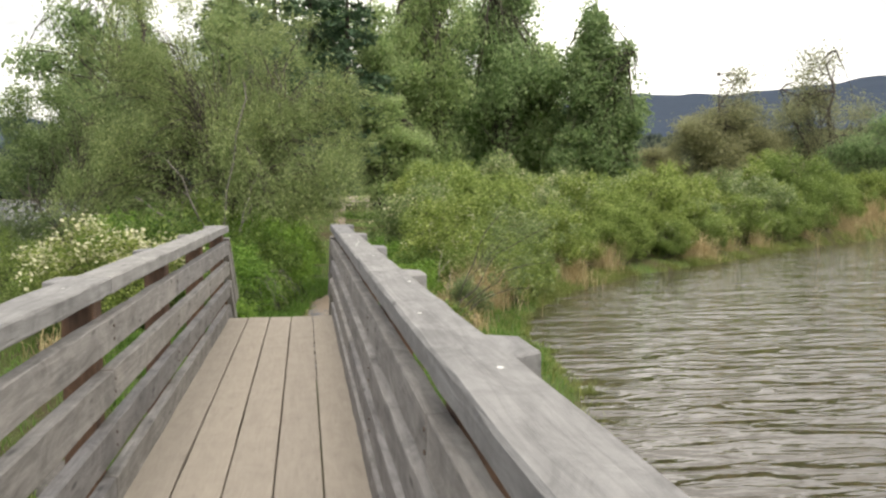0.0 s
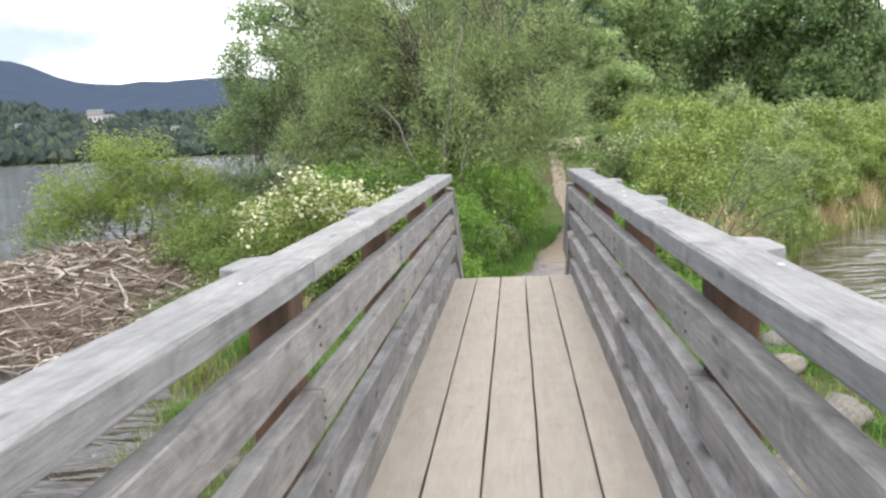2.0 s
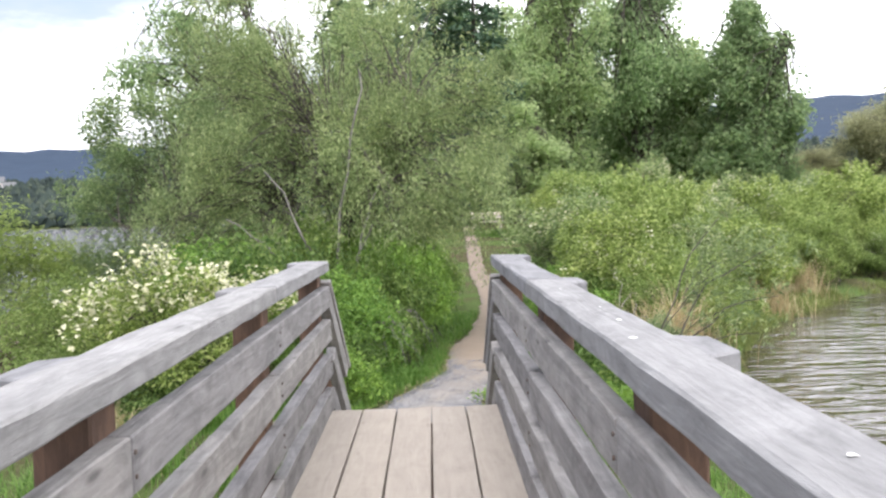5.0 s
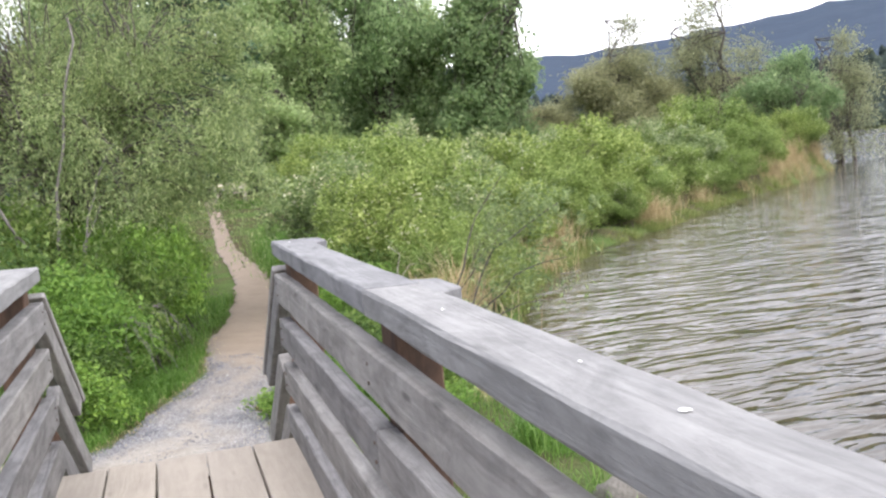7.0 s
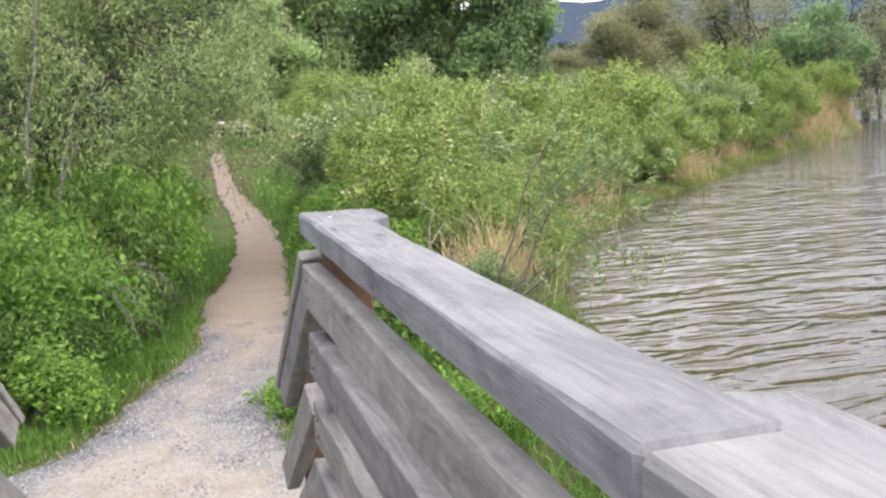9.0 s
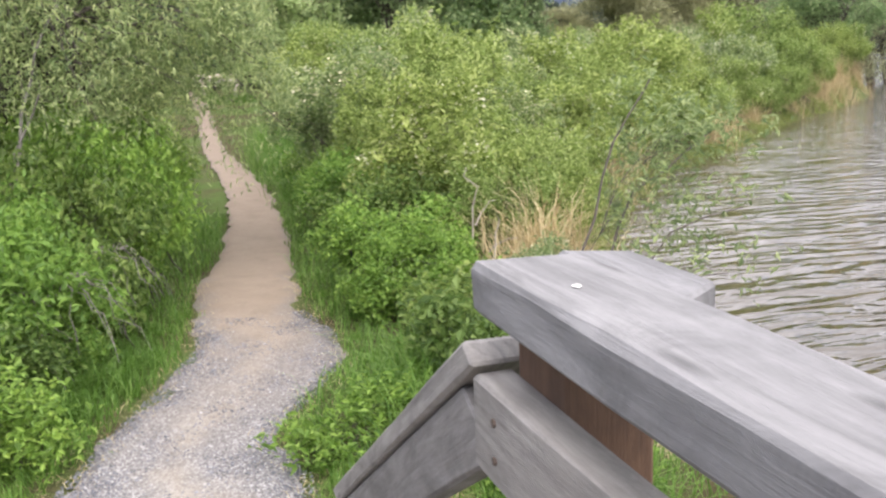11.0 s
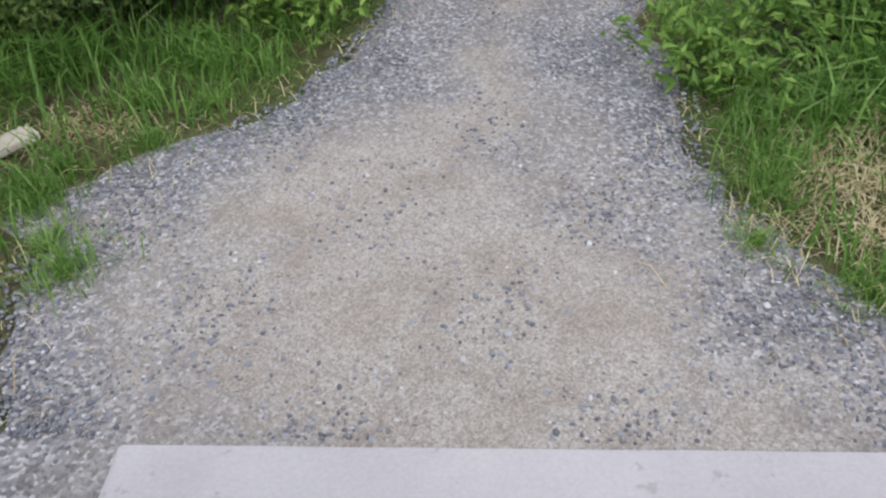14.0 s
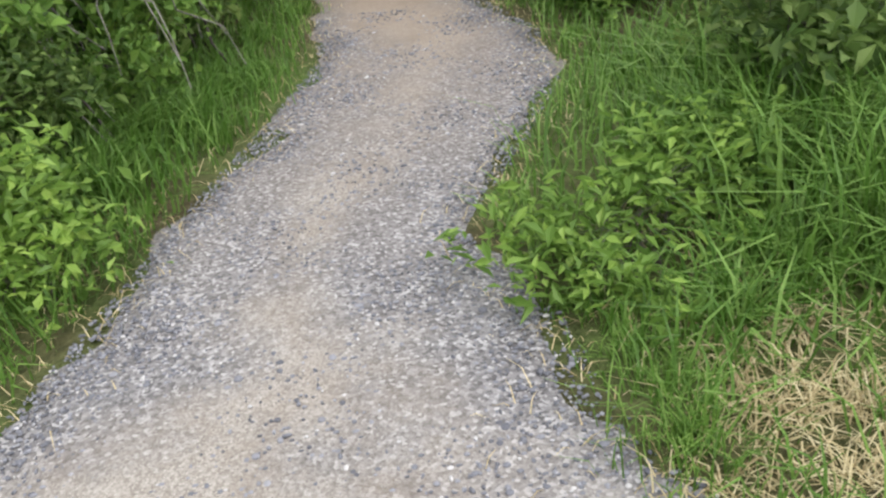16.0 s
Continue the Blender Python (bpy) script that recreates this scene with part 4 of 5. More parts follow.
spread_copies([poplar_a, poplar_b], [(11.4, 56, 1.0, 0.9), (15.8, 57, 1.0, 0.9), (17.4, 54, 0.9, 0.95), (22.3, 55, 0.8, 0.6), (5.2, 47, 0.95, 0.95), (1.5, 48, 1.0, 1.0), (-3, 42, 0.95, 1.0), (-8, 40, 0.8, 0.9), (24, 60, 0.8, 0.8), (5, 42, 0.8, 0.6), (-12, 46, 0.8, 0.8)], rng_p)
fir = conifer("fir_tree", planted(-1.0, 38.0), "tall dark fir standing behind the willow", 16.0, 71, 0.2)
fir["group"] = "dark firs in the wood"
spread_copies([fir], [(3.0, 43, 1.05, 1.0), (-4.4, 44, 0.95, 1.0), (0.9, 46, 1.1, 1.0), (13.0, 62, 0.8, 1.0), (37.5, 53, 0.52, 1.0), (35.5, 60, 0.5, 1.0), (47, 62, 0.45, 1.0)], rng_p)
brown_a = plant("olive_tree_clump", planted(29.2, 50, 0, 1.02), "rounded olive-brown tree on the far shore", "tree",
                [((0, 0, 4.8), (2.6, 2.4, 1.8)), ((2.2, 0, 3.6), (2.2, 2, 1.6)), ((-2.2, 0, 3.6), (2.2, 2, 1.7)), ((0, -0.6, 2.2), (3.2, 2.6, 1.5))], 600, 56, 0.19, 0.42, M_LEAF_BROWN, 64, 0.14, 4, 0.5, aspect=0.4, fork=0.2, clump=9)
bare = plant("sparse_tree", planted(37.2, 50.5, 0, 1.1), "sparse grey-brown tree on the far shore", "tree",
             [((0, 0, 8.2), (1.8, 1.6, 1.6)), ((1.0, 0, 6.0), (2.2, 2, 1.6)), ((-1.6, 0, 4.8), (2.2, 2, 1.8)), ((0, 0, 2.6), (2.8, 2.4, 1.8))], 230, 46, 0.18, 0.46, M_LEAF_BROWN, 65, 0.16, 3, 0.3, aspect=0.4, fork=0.2, clump=7)
spread_copies([brown_a], [(33.5, 52, 0.85, 0.9), (26.0, 55, 0.75, 0.8), (46.5, 55, 1.0, 1.0), (41.0, 54, 0.9, 0.9)], rng_p)
spread_copies([bare], [(31.2, 51, 0.95, 1.0), (47.0, 49, 1.0, 1.0), (43.0, 54, 1.0, 0.95)], rng_p)
plant("willow_tree", planted(35.0, 40.0), "green willow on the low point of the shore", "tree",
      [((0, 0, 4.2), (2.0, 1.8, 1.6)), ((1.5, 0, 2.8), (1.8, 1.6, 1.3)), ((-1.8, 0, 2.9), (1.8, 1.6, 1.4)), ((0, 0, 1.5), (2.8, 2.2, 1.1))], 360, 40, 0.2, 0.42, M_LEAF_BIRCH, 66, 0.08, 4, 0.4, aspect=0.4, fork=0.2, clump=6, droop=0.6)

# hillside forest across the lake
def far_forest():
    rng = np.random.default_rng(8)
    n = 6500
    az = np.radians(np.where(rng.random(n) < 0.6, rng.uniform(-40, -8, n), rng.uniform(18, 50, n)))
    r = 432 + 430 * rng.random(n) ** 1.2
    x, y = np.sin(az) * r, np.cos(az) * r
    z = land(x, y)
    ok = z > WATER_Z + 0.2
    x, y, z = x[ok], y[ok], z[ok]
    n = len(x)
    h = rng.uniform(4, 10, n)
    w = h * rng.uniform(0.22, 0.5, n)
    k = 6
    ang = np.linspace(0, 2 * math.pi, k, endpoint=False)
    rings = []
    for frac, wide in ((0.0, 0.6), (0.3, 1.0), (0.7, 0.72), (1.0, 0.06)):
        jit = 1 + 0.28 * rng.normal(size=(n, k))
        rings.append(np.stack([x[:, None] + np.cos(ang) * (w * wide)[:, None] * jit, y[:, None] + np.sin(ang) * (w * wide)[:, None] * jit, (z + h * frac)[:, None] + 0.05 * h[:, None] * rng.normal(size=(n, k)) * (0 < frac < 1) - 0.4], -1))
    V = np.stack(rings, 1).reshape(-1, 3)
    base = np.arange(n)[:, None, None, None] * (4 * k)
    lev = np.arange(3)[None, :, None, None] * k
    j = np.arange(k)[None, None, :, None]
    j2 = (j + 1) % k
    F = np.concatenate([base + lev + j, base + lev + j2, base + lev + k + j2, base + lev + k + j], -1).reshape(-1, 4)
    ob = new("far_forest", mesh_of("far_forest", V, F, M_FAR))
    tagged(ob, "dark mixed forest on the hills across the lake", "forest", kind="stuff")


far_forest()


def far_house(az, r, w, h, turn):
    x, y = math.sin(radians(az)) * r, math.cos(radians(az)) * r
    root = thing("house", pose(x, y, ground_at(x, y) + 2.0, 0, 0, turn), "pale house among trees across the lake", "house", "houses across the lake")
    part("wall", timber("wall", (w, w * 0.7, h + 4), M_HOUSE, 0.05, 50, 0, 1), root, pose(0, 0, h / 2 - 2))
    bm = bmesh.new()
    a, b, c = w * 0.56, w * 0.42, h
    v = [bm.verts.new(p) for p in ((-a, -b, c), (a, -b, c), (a, b, c), (-a, b, c), (-a, 0, c + b), (a, 0, c + b))]
    for f in ((0, 1, 5, 4), (2, 3, 4, 5), (0, 4, 3), (1, 2, 5), (3, 2, 1, 0)):
        bm.faces.new([v[i] for i in f])
    part("roof", from_bm("roof", bm, M_ROOF), root)
    for i in range(3):
        part("window", timber("window", (w * 0.14, 0.1, h * 0.3), M_PANE, 0.02, 50, 0, 1), root, pose((i - 1) * w * 0.3, -w * 0.35 - 0.02, h * 0.55))


for az, r, w, h, turn in ((-28.4, 640, 5, 2.5, 20), (-25.4, 760, 11, 7, 15), (-24.7, 750, 8, 5, 25), (-26.4, 560, 4, 2.5, 25), (-21.0, 590, 5, 4, 10), (-29.6, 620, 5, 3, 5), (-19.4, 580, 4, 2.5, 15)):
    far_house(az, r, w, h, turn)

# ---------------------------------------------------------------- grasses


def grass_patch(name, label, spots, per, radius, height, width, mat, seed, lean=0.5):
    """Blades in tufts at the spots (x, y, size, tallness), one uncountable growth."""
    rng = np.random.default_rng(seed)
    roots, tall = [], []
    for x, y, s, t in spots:
        n = int(per * min(1.6, s))
        r = np.abs(rng.normal(size=n)) * radius * s * 0.5
        a = rng.uniform(0, 2 * math.pi, n)
        px, py = x + np.cos(a) * r, y + np.sin(a) * r
        roots.append(np.c_[px, py, land(px, py) - 0.02])
        tall.append(np.full(n, s * t))
    roots, tall = np.concatenate(roots), np.concatenate(tall)
    v, f = blades(roots, rng, height * tall, width, lean)
    return tagged(new(name, mesh_of(name, v, f, mat)), label, "grass", kind="stuff")


grass_patch("path_grass", "lush green grass growing in tufts beside the path", [
    (1.55, 3.5, 0.7, 0.9), (1.75, 4.1, 1.0, 1.1), (1.85, 3.55, 1.0, 1.1), (1.8, 4.4, 0.8, 1.0), (1.9, 4.5, 1.2, 1.1), (2.2, 3.6, 1.1, 1.0), (2.4, 4.4, 1.2, 1.0), (2.3, 2.6, 1.0, 0.9),
    (-0.55, 5.0, 0.8, 0.9), (-0.35, 5.4, 0.8, 0.9), (-1.0, 4.0, 0.6, 0.5), (-1.45, 3.75, 0.8, 0.8), (-1.9, 3.5, 0.9, 0.9), (-2.1, 2.9, 0.8, 0.9),
    (2.6, 14.6, 1.3, 1.0), (2.75, 16.0, 1.5, 1.1), (2.45, 13.3, 1.1, 0.9), (2.8, 17.6, 1.7, 1.2), (2.9, 19.2, 1.9, 1.3), (0.4, 13.4, 1.0, 0.8), (0.5, 15.2, 1.1, 0.8), (3.0, 21.0, 2.0, 1.3), (3.1, 23.0, 2.0, 1.2), (0.8, 19.0, 1.2, 0.8), (2.5, 34.6, 1.6, 0.7), (3.2, 34.7, 1.6, 0.7), (3.9, 34.8, 1.6, 0.7),
    (-0.16, 5.5, 0.7, 0.9), (-0.02, 6.0, 0.6, 0.7), (0.1, 6.9, 0.5, 0.6), (-0.45, 4.85, 0.7, 0.9), (1.3, 3.35, 0.6, 0.9), (1.95, 3.15, 0.9, 1.0), (2.2, 3.0, 0.9, 0.9), (1.8, 2.8, 0.7, 0.7), (2.1, 4.5, 1.0, 1.2), (2.0, 4.0, 1.0, 1.1),
    (-0.95, 3.85, 0.6, 0.5), (-0.1, 6.4, 0.6, 0.6),
    (1.95, 5.4, 0.7, 0.7), (1.85, 6.6, 0.6, 0.7), (2.7, 1.6, 1.0, 0.9), (-2.4, 1.6, 1.0, 0.9), (-2.9, 0.8, 1.0, 0.9), (2.3, 0.7, 0.9, 0.5), (2.9, -0.6, 1.0, 0.5),
    (1.6, 1.5, 0.7, 0.6), (-1.6, 1.2, 0.8, 0.7), (3.1, -2.0, 1.0, 0.5), (-3.0, -1.2, 1.0, 0.5), (-2.7, -2.2, 0.9, 0.45), (1.9, -0.6, 0.9, 0.5), (-1.8, -0.5, 0.9, 0.5), (1.8, -2.3, 0.9, 0.45)], 330, 0.42, 0.33, 0.0105, M_GRASS, 81, 0.85)
grass_patch("gravel_grass", "short green grass rooted in the gravel edge", [
    (-1.25, 2.95, 1.0, 1.0), (-1.05, 3.55, 1.0, 1.0), (-0.85, 3.8, 1.0, 1.0), (-1.02, 2.62, 0.9, 1.1), (-1.12, 2.75, 0.8, 1.0), (1.02, 3.0, 1.0, 1.2), (0.95, 2.75, 0.7, 1.0), (1.2, 2.55, 0.9, 0.9), (0.72, 2.09, 0.3, 0.6), (-0.62, 4.15, 0.9, 1.0), (-0.48, 4.5, 0.8, 1.0), (0.1, 6.3, 0.8, 1.0),
    (1.72, 5.3, 0.8, 1.0), (1.72, 6.0, 0.8, 0.9), (-1.6, 3.2, 1.2, 1.0), (1.1, 3.2, 1.0, 0.9), (0.35, 7.3, 0.8, 1.0), (1.7, 7.5, 0.8, 0.9), (0.95, 3.62, 0.6, 0.9), (-0.3, 4.7, 0.7, 0.8), (-0.1, 5.3, 0.7, 0.9), (-0.75, 3.95, 0.9, 0.9), (-1.3, 3.0, 0.9, 0.8), (-1.2, 3.15, 0.9, 0.8), (-0.98, 3.3, 0.8, 0.8), (-0.8, 3.55, 0.9, 0.9), (-0.66, 3.8, 0.8, 0.9), (1.05, 3.35, 0.8, 0.9), (1.08, 3.55, 0.8, 1.0), (-1.45, 2.9, 0.9, 0.8)], 260, 0.2, 0.105, 0.005, M_GRASS, 82, 0.7)
grass_patch("dry_straw", "flattened dry straw beside the path", [
    (1.25, 3.05, 0.9, 0.8), (1.45, 3.3, 0.9, 0.8), (1.05, 2.85, 0.7, 0.7),  (-0.9, 4.3, 0.6, 0.6), (-1.3, 3.4, 0.8, 0.6), (-1.7, 3.15, 0.8, 0.6), (-1.12, 3.4, 0.7, 0.6), (-1.45, 3.25, 0.8, 0.6), (-0.62, 4.05, 0.5, 0.6), (-0.5, 4.3, 0.5, 0.6), (1.35, 3.9, 0.7, 0.8), 
    (-0.4, 4.75, 0.5, 0.5), (1.45, 3.0, 0.8, 0.9), (1.3, 2.8, 0.7, 0.8), (1.25, 3.35, 0.7, 0.8), (1.5, 3.55, 0.6, 0.9), (2.5, 3.6, 0.8, 1.3), (2.9, 3.2, 0.8, 1.3)], 210, 0.32, 0.125, 0.005, M_STRAW, 83, 1.9)
reeds = [(3.7, 6.7, 0.9, 1.15), (3.9, 7.1, 1.0, 1.15), (4.15, 7.6, 0.9, 1.0), (3.75, 7.0, 0.8, 1.2), (2.62, 4.65, 0.4, 0.9), (2.8, 4.3, 0.35, 0.8), (-3.0, 2.3, 0.7, 0.75), (-2.6, 1.7, 0.6, 0.7), (3.2, 5.3, 0.8, 0.7), (3.4, 6.1, 0.9, 0.85), (2.9, 5.8, 0.8, 0.8), (3.6, 6.9, 0.7, 0.7), (3.2, 4.0, 0.5, 0.9), (2.6, 6.9, 0.5, 1.1), (4.4, 8.4, 0.8, 0.8), (2.75, 7.3, 0.4, 1.5), (2.55, 5.0, 0.45, 0.75)]
sedges = [(4.2, 3.0, 1, 0.8), (-3.3, -0.9, 1, 0.8), (-3.4, 0.2, 1.1, 0.8), (-4.2, 0.8, 1, 0.8), (-3.2, -2.2, 1.0, 0.8), (-4.6, 1.4, 1, 0.7), (3.3, -1.6, 1, 0.7), (3.9, 0.2, 1.1, 0.7), (-1.6, -3.0, 1, 0.6), (1.9, -3.2, 1, 0.6)]
for k in range(150):
    y = rng_p.uniform(1.0, 40)
    edge = float(np.interp(y, R_Y, R_X))
    sedges.append((edge - rng_p.uniform(0.0, 0.5), y, rng_p.uniform(0.7, 1.1) * (1 + y * 0.02), rng_p.uniform(0.4, 0.7) * (0.5 if y < 9 else 1.0)))
    if y > 12 and math.sin(y * 1.7) + math.sin(y * 0.61 + 1) > -0.2 and k % 2 == 0:
        reeds.append((edge - rng_p.uniform(0.6, 1.3), y, rng_p.uniform(0.8, 1.2) * (1 + y * 0.012), rng_p.uniform(0.6, 0.9)))
grass_patch("shore_reeds", "dry straw-coloured reeds in clumps along the shore", reeds, 240, 0.6, 0.80, 0.011, M_STRAW, 84, 0.8)
grass_patch("shore_sedge", "low green sedge along the water's edge", sedges, 200, 0.7, 0.24, 0.011, M_SEDGE, 85, 0.6)


def meadow():
    rng = np.random.default_rng(9)
    n = 70000
    y = rng.uniform(-3.5, 13, n)
    x = np.clip(rng.normal(size=n) * 2.6 + 0.4, -8, 8)
    px, pw = np.interp(y, P_Y, P_X), np.interp(y, P_Y, P_W)
    ok = (np.abs(x - px) > np.where(y > 1.0, pw * 0.93, 0.0) + 0.12 * rng.random(n)) & (land(x, y) > WATER_Z + 0.03) & ~((np.abs(x - 0.1) < 1.0) & (y < 2.1)) & ((y > 1.2) | (rng.random(n) < 0.4)) & (((x - 1.55) ** 2 + (y - 2.95) ** 2 > 0.16) | (rng.random(n) < 0.35))
    x, y = x[ok], y[ok]
    v, f = blades(np.c_[x, y, land(x, y) - 0.01], rng, np.where(y < 1.0, 0.11, 0.15), 0.009, 0.8)
    ob = new("meadow_grass", mesh_of("meadow_grass", v, f, M_GRASS))
    tagged(ob, "short green grass covering the banks", "grass", kind="stuff")


meadow()


def edge_litter():
    """Fallen straw, stalks and leaf bits lying along both edges of the path."""
    rng = np.random.default_rng(19)
    n = 1500
    y = 2.1 + 6.5 * rng.random(n) ** 1.2
    side = np.where(rng.random(n) < 0.5, -1, 1)
    x = np.interp(y, P_Y, P_X) + side * np.interp(y, P_Y, P_W) * (0.98 + 0.16 * rng.normal(size=n))
    v, f = blades(np.c_[x, y, land(x, y) + 0.012], rng, np.where(rng.random(n) < 0.25, 0.05, 0.025), 0.0035, 2.2)
    ob = new("straw_litter", mesh_of("straw_litter", v, f, M_STRAW))
    tagged(ob, "scattered dry straw along the path's edges", "straw", kind="stuff")


edge_litter()

# ---------------------------------------------------------------- beside the path
plant("broadleaf_weed", planted(1.2, 3.78), "low sprawling leafy weed reaching over the gravel", "plant",
      [((0, 0, 0.17), (0.34, 0.28, 0.12)), ((-0.34, 0.05, 0.12), (0.2, 0.2, 0.08)), ((-0.2, -0.28, 0.10), (0.22, 0.18, 0.07)), ((0.25, 0.1, 0.22), (0.26, 0.25, 0.14))],
      130, 14, 0.05, 0.045, M_LEAF_ROSE, 91, 0.005, 9, 0.14, up=0.7, aspect=0.36, droop=-0.12)
plant("broadleaf_weed", planted(-0.72, 4.3), "fresh-green leafy young bush at the path's edge", "plant",
      [((0, 0, 0.36), (0.36, 0.34, 0.3)), ((0.18, -0.15, 0.2), (0.26, 0.25, 0.18)), ((-0.25, 0.1, 0.4), (0.35, 0.3, 0.3))], 150, 20, 0.046, 0.055, M_LEAF_ROSE, 95, 0.006, 9, 0.15, up=0.7)
plant("broadleaf_weed", planted(2.0, 4.3), "upright leafy green weed with reddish stems", "plant",
      [((0, 0, 0.45), (0.35, 0.35, 0.4)), ((0.25, 0.2, 0.3), (0.3, 0.3, 0.28))], 90, 18, 0.07, 0.06, M_LEAF_DEEP, 92, 0.008, 9, 0.15, up=0.6)
plant("broadleaf_weed", planted(2.4, 3.6), "dark leafy weed in the bank's grass", "plant",
      [((0, 0, 0.35), (0.38, 0.35, 0.3)), ((0.35, 0.2, 0.3), (0.3, 0.3, 0.26)), ((0.1, -0.3, 0.2), (0.3, 0.25, 0.18))], 120, 18, 0.055, 0.055, M_LEAF_DEEP, 96, 0.007, 9, 0.15, up=0.6)
plant("broadleaf_weed", planted(2.15, 4.9), "tall dark leafy weed in the bank's grass", "plant",
      [((0, 0, 0.45), (0.4, 0.35, 0.38)), ((0.3, -0.2, 0.3), (0.3, 0.3, 0.26))], 110, 18, 0.055, 0.055, M_LEAF_DEEP, 97, 0.007, 9, 0.15, up=0.6)
plant("broadleaf_weed", planted(2.05, 2.75), "bushy green weed beside the concrete pad", "plant",
      [((0, 0, 0.25), (0.35, 0.35, 0.25)), ((0.3, 0.1, 0.2), (0.3, 0.3, 0.2))], 90, 18, 0.05, 0.05, M_LEAF_ROSE, 93, 0.006, 9, 0.15, up=0.8)
plant("willow_sapling", planted(2.78, 4.5), "slender willow sapling leaning over the water", "sapling",
      [((0.9, 0.3, 1.1), (0.4, 0.4, 0.3)), ((1.4, 0.7, 1.5), (0.5, 0.5, 0.35)), ((1.7, 0.4, 1.0), (0.5, 0.5, 0.3)), ((1.3, -0.1, 0.7), (0.6, 0.4, 0.22)), ((2.0, 0.9, 1.6), (0.5, 0.4, 0.3)), ((1.1, 0.6, 1.9), (0.4, 0.4, 0.3))],
      130, 15, 0.068, 0.07, M_LEAF_WILLOW, 94, 0.008, 3, 0.05, aspect=0.3, fork=0.3, droop=-0.16, stem_mat=M_BARK,
      stems=(((0, 0, 0), (2.0, 0.9, 1.7), 0.013), ((0.02, 0.03, 0), (1.2, 0.7, 2.1), 0.013), ((0, 0.02, 0), (1.8, 0.3, 1.1), 0.011), ((0.03, 0, 0), (1.4, -0.1, 0.7), 0.010)))


def twig_bundle(x, y, turn, seed):
    rng = np.random.default_rng(seed)
    root = thing("dead_branch", pose(x, y, ground_at(x, y) + 0.48, 0, 0, turn), "grey dead twigs drooping under the bush", "branch", "dead branches under the bush")
    for i in range(20):
        a = rng.uniform(0, 2 * math.pi)
        tip = np.array([math.cos(a) * 0.5, math.sin(a) * 0.35, rng.uniform(-0.05, 0.35)])
        v, f = tubes([(bend((0, 0, 0.35), tip, rng, 0.45, 7, 0.10), np.linspace(0.006, 0.002, 7))], 5)
        part("twig", mesh_of("twig", v, f, M_TWIG, True), root)


twig_bundle(-0.4, 5.6, 0, 17)
twig_bundle(-0.8, 5.3, 130, 18)
twig_bundle(-0.15, 6.6, 40, 19)

# pale dead stalks standing in the rose bushes by the water
rng_k = np.random.default_rng(47)
for x, y, h in ((2.95, 6.45, 1.3), (3.05, 6.4, 0.9)):
    v, f = tubes([(bend((0, 0, 0), (rng_k.normal() * 0.1, rng_k.normal() * 0.1, h), rng_k, 0.0, 8, 0.06), np.linspace(0.010, 0.004, 8)),
                  (bend((0, 0, h * 0.6), (0.25, rng_k.normal() * 0.1, h * 0.75), rng_k, 0.0, 5, 0.06), np.linspace(0.006, 0.003, 5))], 6)
    ob = new("dead_stalk", mesh_of("dead_stalk", v, f, M_DRIFT, True))
    ob.matrix_basis = pose(x, y, ground_at(x, y) - 0.03)
    tagged(ob, "pale dead forked stalk among the bushes", "stalk", "dead stalks by the water")


def log(name, a, b, r0, r1, label, mat, seed, group=""):
    rng = np.random.default_rng(seed)
    a, b = np.asarray(a, float), np.asarray(b, float)
    p = np.linspace(a, b, 7)
    p[1:-1] += rng.normal(size=(5, 3)) * np.linalg.norm(b - a) * 0.02
    rad = np.linspace(r0, r1, 7) * (1 + 0.08 * rng.normal(size=7))
    p = np.concatenate([p[:1], p, p[-1:]])
    rad = np.concatenate([[r0 * 0.05], rad, [r1 * 0.05]])
    p[0] -= (b - a) * 0.003
    p[-1] += (b - a) * 0.003
    v, f = tubes([(p, rad)], 8)
    ob = new(name, mesh_of(name, v, f, mat, True))
    return tagged(ob, label, "driftwood", group)


def litter_material():
    m = Nodes("mixed_drift_sticks", 0.9, spec=0.2)
    isl = m.node("ShaderNodeNewGeometry").outputs["Random Per Island"]
    m.colour(m.ramp(isl, (0.0, (0.09, 0.066, 0.05)), (0.5, (0.20, 0.16, 0.128)), (0.85, (0.36, 0.31, 0.26)), (1.0, (0.60, 0.55, 0.47))))
    return m.mat


M_LITTER = litter_material()


